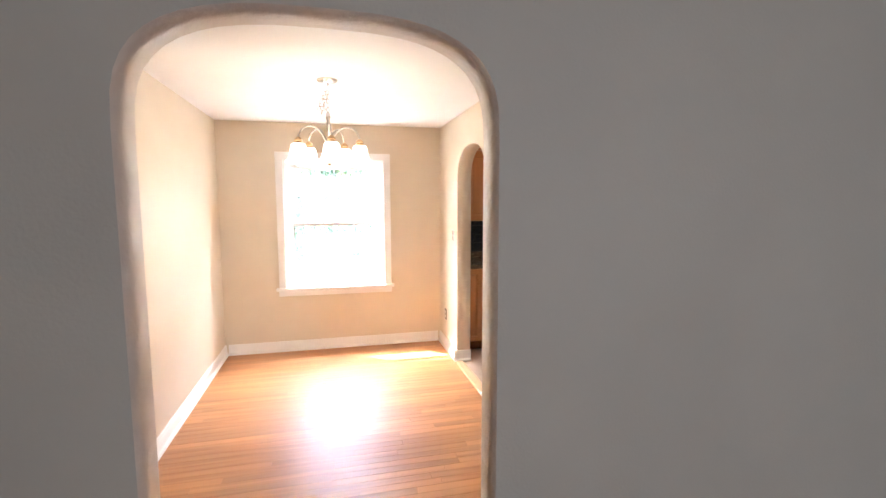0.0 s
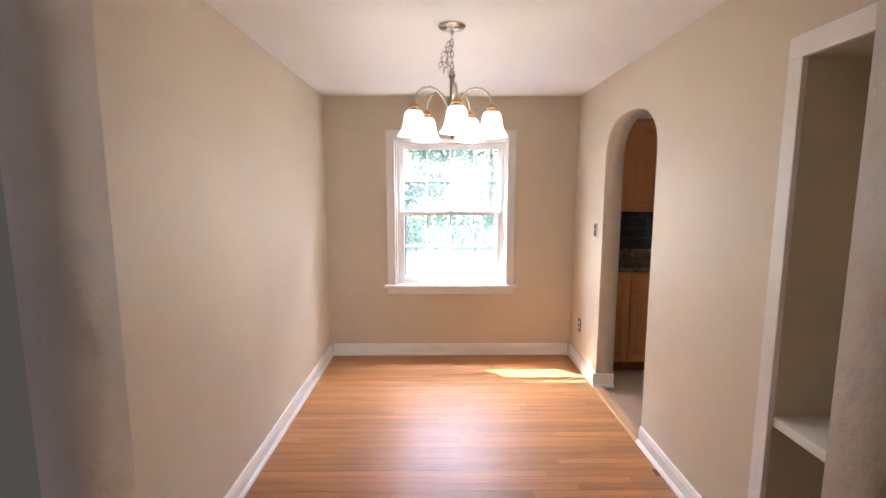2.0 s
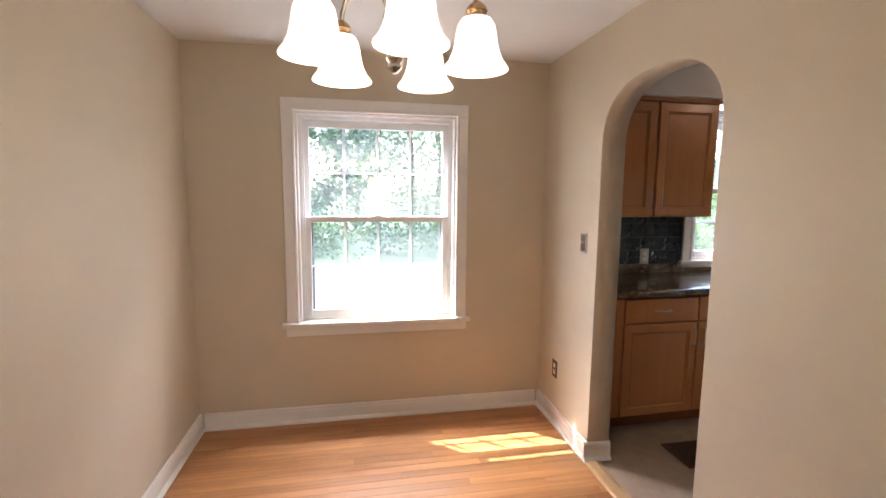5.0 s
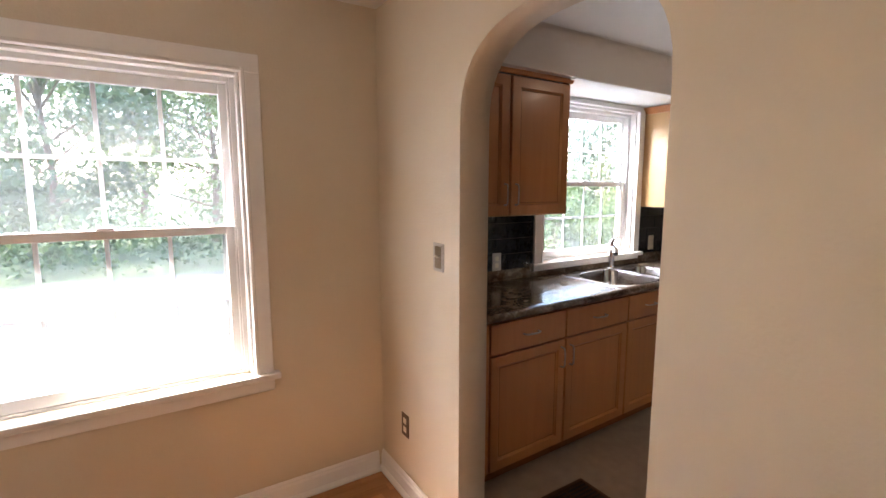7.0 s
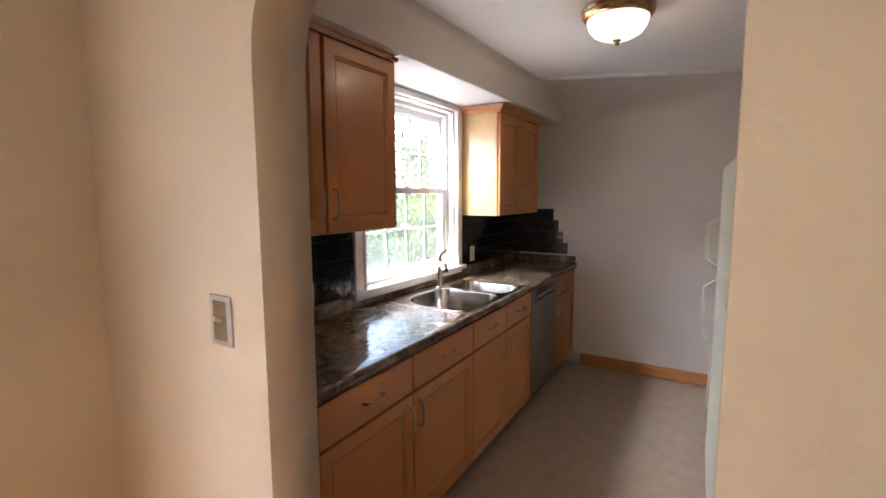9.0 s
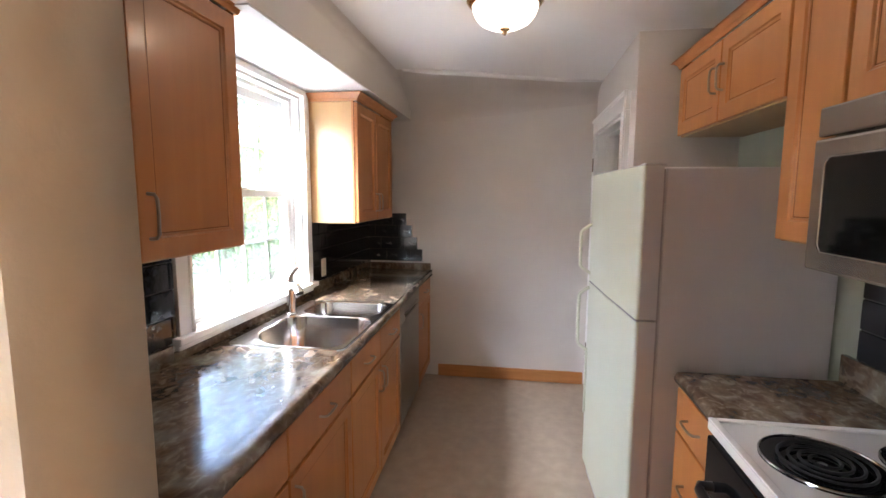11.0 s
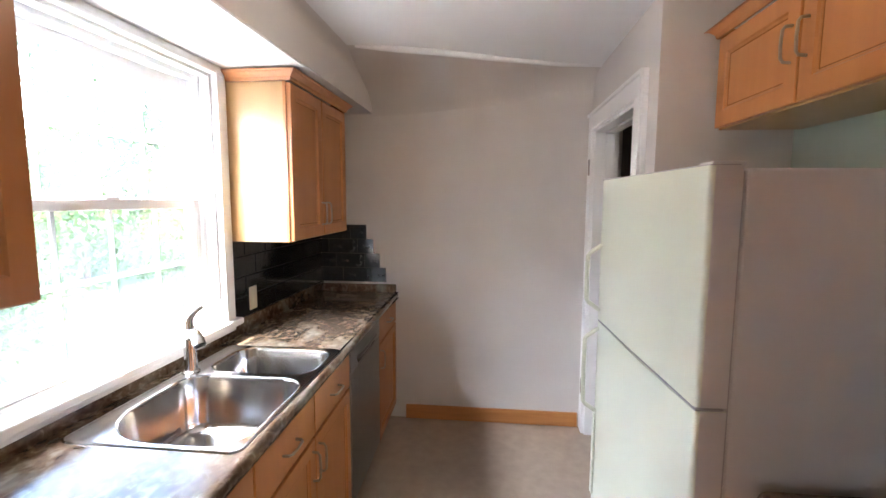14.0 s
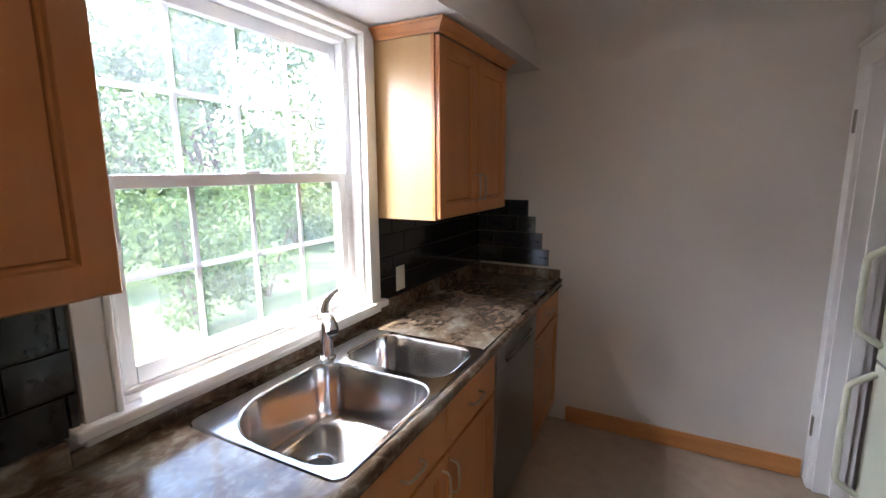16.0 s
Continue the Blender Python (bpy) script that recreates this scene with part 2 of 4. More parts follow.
def add_prism(bm, pts, axis, a, b):
    """Extrudes a closed outline along an axis from a to b. Points are the two other coordinates in order x, y, z."""
    def at(p, w):
        q = list(p)
        q.insert(axis, w)
        return bm.verts.new(q)
    lo, hi = [at(p, a) for p in pts], [at(p, b) for p in pts]
    n = len(pts)
    bm.faces.new(lo[::-1])
    bm.faces.new(hi)
    for i in range(n):
        bm.faces.new((lo[i], lo[(i + 1) % n], hi[(i + 1) % n], hi[i]))
    bmesh.ops.recalc_face_normals(bm, faces=bm.faces)
    return bm


def prism(pts, axis, a, b):
    return add_prism(bmesh.new(), pts, axis, a, b)


def add_lathe(bm, prof, c=(0, 0, 0), n=24, closed=False):
    rings = []
    for r, z in prof:
        rings.append([bm.verts.new((c[0] + r * math.cos(2 * math.pi * i / n), c[1] + r * math.sin(2 * math.pi * i / n), c[2] + z)) for i in range(n)])
    for a, b in zip(rings, rings[1:]):
        for i in range(n):
            bm.faces.new((a[i], a[(i + 1) % n], b[(i + 1) % n], b[i]))
    if closed:
        bm.faces.new(rings[0][::-1])
        bm.faces.new(rings[-1])
    return bm


def lathe(prof, c=(0, 0, 0), n=24, closed=True):
    return add_lathe(bmesh.new(), prof, c, n, closed)


def add_tube(bm, pts, r, n=10, closed=False):
    """A round bar along points; r a radius or one for each point."""
    pts = [Vector(p) for p in pts]
    rr = r if isinstance(r, (list, tuple)) else [r] * len(pts)
    rings = []
    side = None
    m = len(pts)
    for i, p in enumerate(pts):
        if closed:
            d = pts[(i + 1) % m] - pts[i - 1]
        else:
            d = pts[min(i + 1, m - 1)] - pts[max(i - 1, 0)]
        d.normalize()
        if side is None:
            side = d.orthogonal().normalized()
        side = (side - d * side.dot(d)).normalized()
        up = d.cross(side)
        rings.append([bm.verts.new(p + (side * math.cos(2 * math.pi * k / n) + up * math.sin(2 * math.pi * k / n)) * rr[i]) for k in range(n)])
    pairs = list(zip(rings, rings[1:])) + ([(rings[-1], rings[0])] if closed else [])
    for a, b in pairs:
        for k in range(n):
            bm.faces.new((a[k], a[(k + 1) % n], b[(k + 1) % n], b[k]))
    if not closed:
        bm.faces.new(rings[0][::-1])
        bm.faces.new(rings[-1])
    return bm


def tube(pts, r, n=10, closed=False):
    return add_tube(bmesh.new(), pts, r, n, closed)


def arc(c, r, a0, a1, n, u=(1, 0, 0), v=(0, 0, 1)):
    c, u, v = Vector(c), Vector(u), Vector(v)
    return [c + u * r * math.cos(radians(a0 + (a1 - a0) * i / n)) + v * r * math.sin(radians(a0 + (a1 - a0) * i / n)) for i in range(n + 1)]


def part(name, bm, material, parent=None, label="", smooth=False):
    me = bpy.data.meshes.new(name)
    bmesh.ops.recalc_face_normals(bm, faces=bm.faces)
    bm.to_mesh(me)
    bm.free()
    me.materials.append(material)
    if smooth:
        me.shade_smooth()
        me.set_sharp_from_angle(angle=radians(40))
    ob = new(name, me)
    if parent is not None:
        ob.parent = parent
    if label:
        ob["label"] = label
    return ob


def thing(name, loc, label, category, group=""):
    ob = new(name)
    ob.location = loc
    ob.empty_display_size = 0.1
    return tagged(ob, label, category, group)


def structure(name, bm, material, label="", smooth=False):
    return tagged(part(name, bm, material, None, "", smooth), label=label, kind="structure")


# ---- large structure ----
def arch_outline(a, b, top, rise, power, n=22):
    """Outline of an arched opening from floor to floor, from side a to side b."""
    mid, half = (a + b) / 2, (b - a) / 2
    pts = [(a, 0.0)]
    for i in range(n + 1):
        t = math.pi - math.pi * i / n
        c, s = math.cos(t), math.sin(t)
        pts.append((mid + half * math.copysign(abs(c) ** (2 / power), c), top - rise + rise * abs(s) ** (2 / power)))
    pts.append((b, 0.0))
    return pts


def arched_wall(name, axis, a, b, u0, u1, top, outline, skins):
    """A wall between planes a and b of an axis, from u0 to u1, with an arched opening; skins: material of face a, of face b, of the jamb."""
    bm = bmesh.new()

    def at(u, z, w):
        return bm.verts.new((w, u, z) if axis == 0 else (u, w, z))
    left, right = outline[0][0], outline[-1][0]
    mid = len(outline) // 2
    for w, k in ((a, 0), (b, 1)):
        loop1 = [(u0, 0), *[p for p in outline[:mid + 1]], (outline[mid][0], top), (u0, top)]
        loop2 = [(outline[mid][0], top), *outline[mid:], (u1, 0), (u1, top)]
        for lp in (loop1, loop2):
            f = bm.faces.new([at(u, z, w) for u, z in lp])
            f.material_index = k
    for p, q in zip(outline, outline[1:]):
        f = bm.faces.new([at(p[0], p[1], a), at(q[0], q[1], a), at(q[0], q[1], b), at(p[0], p[1], b)])
        f.material_index, f.smooth = 2, True
    for p, q in (((u0, 0), (u0, top)), ((u1, 0), (u1, top)), ((u0, top), (u1, top))):
        f = bm.faces.new([at(p[0], p[1], a), at(q[0], q[1], a), at(q[0], q[1], b), at(p[0], p[1], b)])
    bmesh.ops.remove_doubles(bm, verts=bm.verts, dist=0.0005)
    bmesh.ops.triangulate(bm, faces=[f for f in bm.faces if len(f.verts) > 4])
    ob = structure(name, bm, skins[0])
    ob.data.materials.append(skins[1])
    ob.data.materials.append(skins[2])
    return ob


def hole_wall(name, x0, x1, y0, y1, z0, z1, hx0, hx1, hz0, hz1, material, label=""):
    """A wall along x with a rectangular hole."""
    return structure(name, boxes((x0, hx0, y0, y1, z0, z1), (hx1, x1, y0, y1, z0, z1), (hx0, hx1, y0, y1, z0, hz0), (hx0, hx1, y0, y1, hz1, z1)), material, label)


SOUTH_ARCH = arch_outline(0.408, 1.360, 2.040, 0.31, 3.0)
KITCHEN_ARCH = arch_outline(5.372, 6.184, 2.052, 0.31, 2.5)
arched_wall("wall_south", 1, LY1, DY0, LX0, LX1, CEIL, SOUTH_ARCH, (WALL_L, WALL, JAMB))
arched_wall("wall_east", 0, DX1, KX0, 4.345, YOUT - 0.02, CEIL, KITCHEN_ARCH, (WALL, WALL_K, JAMB_K))
structure("wall_west", boxes((DX0 - 0.15, DX0, DY0, YOUT - 0.02, 0, CEIL)), WALL, "beige painted plaster wall")
DW = (0.432, 1.436, 0.672, 1.985)      # dining window hole
KW = (3.330, 4.310, 1.004, 2.088)      # kitchen window hole
hole_wall("wall_north", DX0 - 0.15, DX1, DY1, YOUT, 0, CEIL, *DW, WALL, "beige painted plaster wall")
hole_wall("wall_north_kitchen", KX0, KX1 + 0.15, KY1, YOUT, 0, CEIL, *KW, WALL_K, "greige painted plaster wall")
structure("wall_east_kitchen", boxes((KX1, KX1 + 0.15, 5.0, KY1, 0, CEIL)), WALL_K, "greige painted plaster wall")
structure("wall_south_kitchen", boxes((KX0 - 0.13, 4.32, KY0 - 0.12, KY0, 0, CEIL)), WALL_G, "sage green painted plaster wall")
# wall with the doorway and the side of the fridge alcove
DOOR = (4.56, 5.42, 1.998)
structure("wall_doorway", boxes((4.32, DOOR[0], 5.05, 5.19, 0, CEIL), (DOOR[1], KX1, 5.05, 5.19, 0, CEIL), (DOOR[0], DOOR[1], 5.05, 5.19, DOOR[2], CEIL),
                                (4.32, 4.42, KY0 - 0.12, 5.05, 0, CEIL)), WALL_K, "greige painted plaster wall")
# shell beyond the doorway; its near-black colour stands for the unlit room's darkness
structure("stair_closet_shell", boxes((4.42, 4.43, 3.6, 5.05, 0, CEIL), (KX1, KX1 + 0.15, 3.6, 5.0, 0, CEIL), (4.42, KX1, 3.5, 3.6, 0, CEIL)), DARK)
# first room
structure("wall_living", boxes((LX0 - 0.12, LX0, LY0, LY1, 0, CEIL), (LX1, LX1 + 0.12, LY0, LY1, 0, CEIL), (LX0, LX1, LY0 - 0.12, LY0, 0, CEIL)), WALL_L, "grey-green painted plaster wall")
# ceilings
structure("ceiling", boxes((DX0 - 0.15, DX1, DY0, YOUT, CEIL, CEIL + 0.1)), CEILING, "white plaster ceiling")
structure("ceiling_kitchen", boxes((DX1, KX1 + 0.15, 3.5, YOUT, CEIL, CEIL + 0.1)), CEILING, "white plaster ceiling")
structure("ceiling_living", boxes((LX0 - 0.12, LX1 + 0.12, LY0 - 0.12, DY0, CEIL, CEIL + 0.1)), CEILING, "white plaster ceiling")
# soffit over the kitchen window and cabinets: painted front, white underside
SOF = 6.64
structure("soffit", boxes((KX0, KX1, SOF, KY1, 2.135, CEIL)), WALL_K, "greige boxed soffit above wall cabinets")
structure("soffit_underside", boxes((3.19, 4.39, SOF + 0.004, KY1, 2.130, 2.135)), CEILING, "white soffit underside")


def cove(name, pts, axis, a, b, material):
    structure(name, prism(pts, axis, a, b), material, smooth=True)


def cove_pts(u, z, su, r, n=6):
    """A concave quarter round between a wall at u and a ceiling at z, on side su of the wall."""
    pts = [(u, z)]
    for i in range(n + 1):
        a = radians(90 * i / n)
        pts.append((u + su * (r - r * math.sin(a)), z - (r - r * math.cos(a))))
    return pts


bm = bmesh.new()
rings = []
for y, ra, rb in ((5.19, 0.20, 0.12), (5.44, 0.26, 0.14), (5.82, 0.42, 0.18), (6.16, 0.58, 0.21), (6.40, 0.66, 0.23), (SOF, 0.71, 0.24)):
    rings.append([bm.verts.new((KX1 - ra + ra * math.sin(radians(t)), y, CEIL - rb + rb * math.cos(radians(t)))) for t in range(90, -1, -9)])
for p, q in zip(rings, rings[1:]):
    for i in range(10):
        bm.faces.new((p[i], p[i + 1], q[i + 1], q[i]))
structure("ceiling_cove_east", bm, WALL_K, smooth=True)
# white bead added where cove meets ceiling, shapes the bright streak of light there
structure("ceiling_streak_bead", tube([(KX1 - ra, y, CEIL + 0.001) for y, ra in ((5.19, 0.20), (5.44, 0.26), (5.82, 0.42), (6.16, 0.58), (6.38, 0.65), (6.55, 0.69))], [0.010, 0.017, 0.023, 0.027, 0.025, 0.012], 12), CEILING, smooth=True)
cove("ceiling_cove_soffit", cove_pts(SOF, CEIL, -1, 0.05), 0, KX0, KX1, WALL_K)
# floors
structure("floor", boxes((DX0 - 0.15, 2.085, DY0 - 0.19, YOUT, -0.12, -0.012)), OAKD, "dark gaps under oak strip floor")
structure("floor_kitchen", boxes((2.085, KX1 + 0.15, 3.5, YOUT, -0.12, -0.004)), KFLOOR, "beige mottled sheet vinyl kitchen floor")
structure("floor_living", boxes((LX0 - 0.12, LX1 + 0.12, LY0 - 0.12, DY0 - 0.19, -0.12, -0.012)), OAKD, "floor under oak strips")
structure("threshold", prism([(2.03, -0.006), (2.045, 0.010), (2.10, 0.010), (2.13, -0.004)], 1, 5.372, 6.172), THRESH, "pale oak threshold strip")


# ---- trim ----
def base_profile(out, sign, h=0.107):
    """Baseboard with a cap and a shoe: pairs of offset from the wall and height."""
    return [(out, 0), (out + sign * 0.030, 0), (out + sign * 0.030, 0.010), (out + sign * 0.019, 0.022), (out + sign * 0.014, 0.024), (out + sign * 0.014, h - 0.028),
            (out + sign * 0.010, h - 0.018), (out + sign * 0.010, h - 0.008), (out + sign * 0.004, h), (out, h)]


structure("baseboard_west", prism(base_profile(DX0, 1), 1, DY0, DY1), TRIM, "white wooden baseboard")
structure("baseboard_north", prism(base_profile(DY1, -1), 0, DX0 + 0.03, DX1 - 0.03), TRIM, "white wooden baseboard")
structure("baseboard_east_far", prism(base_profile(DX1, -1), 1, 6.176, DY1), TRIM, "white wooden baseboard")
structure("baseboard_east_near", prism(base_profile(DX1, -1), 1, 4.392, 5.368), TRIM, "white wooden baseboard")
structure("baseboard_jamb", prism(base_profile(6.176, -1), 0, DX1 - 0.03, KX0), TRIM, "white wooden baseboard return")
structure("baseboard_kitchen", boxes((KX1 - 0.016, KX1, 5.225, 6.42, 0, 0.10), bev=0.003), BASEWOOD, "orange varnished wood baseboard")


def casing(name, x0, x1, z0, z1, y, w, out, material, parent, head=True):
    """Flat casing with an inner bead round an opening in a wall along x; out: -1 towards smaller y. z0: foot."""
    t = 0.020
    ya, yb = sorted((y, y + out * t))
    bm = boxes((x0 - w, x0, ya, yb, z0, z1), (x1, x1 + w, ya, yb, z0, z1), (x0 - w, x1 + w, ya, yb, z1, z1 + w), bev=0.003)
    yc, yd = sorted((y, y + out * (t + 0.007)))
    for r in ((x0 - 0.016, x0 - 0.002, yc, yd, z0, z1 + 0.014), (x1 + 0.002, x1 + 0.016, yc, yd, z0, z1 + 0.014), (x0 - 0.002, x1 + 0.002, yc, yd, z1 + 0.002, z1 + 0.014)):
        add_box(bm, *r, bev=0.002)
    return part(name, bm, material, parent)


def window(name, hole, wall_y, meet, casing_w, cols, label, top_w=None, screen=False):
    """A double-hung vinyl window with grilles in a plaster wall, with casing, stool and apron."""
    x0, x1, z0, z1 = hole
    w = tagged(new(name), label, "window", kind="structure")
    w.location = ((x0 + x1) / 2, wall_y, z0)
    inv = Matrix.Translation((-w.location[0], -w.location[1], -w.location[2]))

    def p(n, bm, m, parent=w, smooth=False):
        if parent is w:
            bm.transform(inv)
        else:
            bm.transform(inv)
        return part(n, bm, m, parent, smooth=smooth)
    # casing
    t = 0.020
    tw = casing_w if top_w is None else top_w
    bm = boxes((x0 - casing_w, x0, wall_y - t, wall_y, z0, z1), (x1, x1 + casing_w, wall_y - t, wall_y, z0, z1), (x0 - casing_w, x1 + casing_w, wall_y - t, wall_y, z1, z1 + tw), bev=0.003)
    for r in ((x0 - 0.018, x0 - 0.002, wall_y - t - 0.008, wall_y, z0, z1 + 0.016), (x1 + 0.002, x1 + 0.018, wall_y - t - 0.008, wall_y, z0, z1 + 0.016), (x0 - 0.002, x1 + 0.002, wall_y - t - 0.008, wall_y, z1 + 0.002, z1 + 0.016)):
        add_box(bm, *r, bev=0.003)
    p("window_casing", bm, TRIM)
    p("window_sill", boxes((x0 - casing_w - 0.028, x1 + casing_w + 0.028, wall_y - 0.045, wall_y + 0.001, z0 - 0.030, z0), (x0, x1, wall_y - 0.02, wall_y + 0.062, z0 - 0.030, z0 - 0.0005), bev=0.006), TRIM)
    p("window_apron", boxes((x0 - casing_w - 0.004, x1 + casing_w + 0.004, wall_y - 0.018, wall_y, z0 - 0.088, z0 - 0.030), bev=0.004), TRIM)
    # stop, jamb liner
    ya, yb, yc = wall_y + 0.0, wall_y + 0.045, wall_y + 0.13
    p("window_stop", boxes((x0, x0 + 0.014, ya, yb, z0, z1), (x1 - 0.014, x1, ya, yb, z0, z1), (x0 + 0.014, x1 - 0.014, ya, yb, z1 - 0.014, z1), bev=0.003), TRIM)
    p("window_frame", boxes((x0, x0 + 0.035, yb, yc, z0, z1), (x1 - 0.035, x1, yb, yc, z0, z1), (x0 + 0.035, x1 - 0.035, yb, yc, z1 - 0.035, z1), (x0 + 0.035, x1 - 0.035, yb, yc, z0 - 0.03, z0 + 0.012),
                            (x0 + 0.035, x0 + 0.045, yb, yb + 0.006, z0, z1 - 0.035), (x1 - 0.045, x1 - 0.035, yb, yb + 0.006, z0, z1 - 0.035), bev=0.003), VINYL)
    sx0, sx1 = x0 + 0.036, x1 - 0.036
    # lower sash inside, upper sash outside
    for nm, za, zb, y, bot, top, st in (("lower_sash", z0 + 0.013, meet + 0.020, yb + 0.008, 0.050, 0.036, 0.040), ("upper_sash", meet - 0.016, z1 - 0.036, yb + 0.043, 0.032, 0.045, 0.036)):
        s = p(nm, boxes((sx0, sx0 + st, y, y + 0.030, za, zb), (sx1 - st, sx1, y, y + 0.030, za, zb), (sx0 + st, sx1 - st, y, y + 0.030, za, za + bot), (sx0 + st, sx1 - st, y, y + 0.030, zb - top, zb), bev=0.003), VINYL)
        gx0, gx1, gz0, gz1 = sx0 + st, sx1 - st, za + bot, zb - top
        pane = p("pane", boxes((gx0, gx1, y + 0.010, y + 0.014, gz0, gz1)), GLASS, s)
        pane.visible_shadow = False
        rows = []
        for i in range(1, cols):
            xm = gx0 + (gx1 - gx0) * i / cols
            rows.append((xm - 0.008, xm + 0.008, y + 0.017, y + 0.023, gz0, gz1))
        zm = (gz0 + gz1) / 2
        p("grille", boxes(*rows, (gx0, gx1, y + 0.0165, y + 0.0235, zm - 0.008, zm + 0.008)), VINYL, s)
    if screen:
        ys, sb = yb + 0.060, 0.022
        p("screen_frame", boxes((sx0 + 0.030, sx0 + 0.030 + sb, ys, ys + 0.010, z0 + 0.02, meet), (sx1 - 0.030 - sb, sx1 - 0.030, ys, ys + 0.010, z0 + 0.02, meet),
                                (sx0 + 0.052, sx1 - 0.052, ys, ys + 0.010, z0 + 0.02, z0 + 0.045), bev=0.002), SCREEN)
    p("sash_lock", boxes(((x0 + x1) / 2 - 0.03, (x0 + x1) / 2 + 0.03, yb + 0.010, yb + 0.036, meet + 0.020, meet + 0.030), bev=0.003), VINYL)
    return w


window("window_1", DW, DY1, 1.325, 0.078, 4, "white double-hung window with grilles in white casing in the dining room", screen=True)
window("window_2", KW, KY1, 1.537, 0.080, 4, "white double-hung window with grilles above the kitchen sink", 0.040)

# doorway casing and jamb
door = tagged(new("door_1"), "white cased doorway to a dark room, door leaf absent", "doorway", kind="structure")
door.location = ((DOOR[0] + DOOR[1]) / 2, 5.19, 0)
for nm, bm, m in (("door_casing", boxes((DOOR[0] - 0.125, DOOR[0], 5.19, 5.215, 0, DOOR[2]), (DOOR[1], DOOR[1] + 0.096, 5.19, 5.215, 0, DOOR[2]), (DOOR[0] - 0.125, DOOR[1] + 0.096, 5.19, 5.215, DOOR[2], DOOR[2] + 0.105), bev=0.004), TRIM),
                  ("door_casing_bead", boxes((DOOR[0] - 0.125, DOOR[0] - 0.105, 5.215, 5.226, 0, DOOR[2] + 0.105), (DOOR[0] - 0.105, DOOR[1] + 0.096, 5.215, 5.226, DOOR[2] + 0.085, DOOR[2] + 0.105), bev=0.003), TRIM),
                  ("door_jamb", boxes((DOOR[0], DOOR[0] + 0.018, 5.05, 5.195, 0, DOOR[2] - 0.018), (DOOR[1] - 0.018, DOOR[1], 5.05, 5.195, 0, DOOR[2] - 0.018), (DOOR[0], DOOR[1], 5.05, 5.195, DOOR[2] - 0.018, DOOR[2]), bev=0.002), TRIM),
                  ("door_stop", boxes((DOOR[1] - 0.030, DOOR[1] - 0.018, 5.08, 5.13, 0, DOOR[2] - 0.018), (DOOR[0] + 0.018, DOOR[1] - 0.030, 5.08, 5.13, DOOR[2] - 0.030, DOOR[2] - 0.018), bev=0.002), TRIM)):
    bm.transform(Matrix.Translation((-door.location[0], -door.location[1], 0)))
    part(nm, bm, m, door)
for z in (0.28, 1.72):
    h = part("hinge", boxes((DOOR[1] + 0.02 - door.location[0], DOOR[1] + 0.05 - door.location[0], 0.025, 0.030, z, z + 0.09), bev=0.002), STEEL, door, "steel hinge leaf")
    part("hinge_pin", lathe([(0.006, 0), (0.006, 0.10)], (DOOR[1] + 0.016 - door.location[0], 0.030, z - 0.005), 10), STEEL, h)

# bookcase recess in the east wall of the dining room
NY0, NY1, NZ, ND = 3.50, 4.325, 1.99, 0.50
structure("wall_east_niche", boxes((DX1, DX1 + ND + 0.1, NY1, 4.345, 0, CEIL), (DX1, DX1 + ND + 0.1, DY0, NY0, 0, CEIL), (DX1, DX1 + ND + 0.1, NY0, NY1, NZ, CEIL), (DX1 + ND, DX1 + ND + 0.1, NY0, NY1, 0, NZ)), WALL)
niche = tagged(new("built_in_bookcase"), "built-in bookcase recess with white casing and wooden shelves", "bookcase", kind="structure")
niche.location = (DX1, NY0, 0)
for nm, bm, m in (("bookcase_casing", boxes((-0.022, 0, NY1 - NY0, NY1 - NY0 + 0.065, 0, NZ), (-0.022, 0, -0.065, 0, 0, NZ), (-0.022, 0, -0.065, NY1 - NY0 + 0.065, NZ, NZ + 0.075), bev=0.003), TRIM),
                  ("shelf", boxes((0.0, ND, 0, NY1 - NY0, 0.675, 0.715), bev=0.004), TRIM),
                  ("shelf", boxes((0.27, ND, 0, NY1 - NY0, 1.02, 1.045), bev=0.003), TRIM),
                  ("shelf", boxes((0.27, ND, 0, NY1 - NY0, 1.36, 1.385), bev=0.003), TRIM)):
    part(nm, bm, m, niche)


# ---- cabinets ----
def pull(length, vertical=True, gap=0.028, r=0.0045):
    """A bow pull along z (or x), standing out towards -y from 0."""
    h = length / 2
    pts = [(0, 0, -h), (0, -gap * 0.75, -h + 0.002), (0, -gap, -h + 0.012), (0, -gap - 0.002, 0), (0, -gap, h - 0.012), (0, -gap * 0.75, h - 0.002), (0, 0, h)]
    if not vertical:
        pts = [(z, y, x) for x, y, z in pts]
    return tube(pts, r, 8)


def panel_door(w, h, rail=0.058, thick=0.020):
    """One door: rails, a moulded step and a sunk flat panel, its back in the plane y = 0, from the corner 0, 0."""
    bm = bmesh.new()
    loops = []
    for o, y in ((0.0, 0.0), (0.0, -thick + 0.003), (0.003, -thick), (rail - 0.002, -thick), (rail, -thick + 0.002), (rail + 0.003, -thick + 0.006), (rail + 0.008, -thick + 0.007), (rail + 0.010, -thick + 0.010)):
        loops.append([bm.verts.new(p) for p in ((o, y, o), (w - o, y, o), (w - o, y, h - o), (o, y, h - o))])
    for p, q in zip(loops, loops[1:]):
        for i in range(4):
            bm.faces.new((p[i], p[(i + 1) % 4], q[(i + 1) % 4], q[i]))
    bm.faces.new(loops[0])
    bm.faces.new(loops[-1])
    return bm


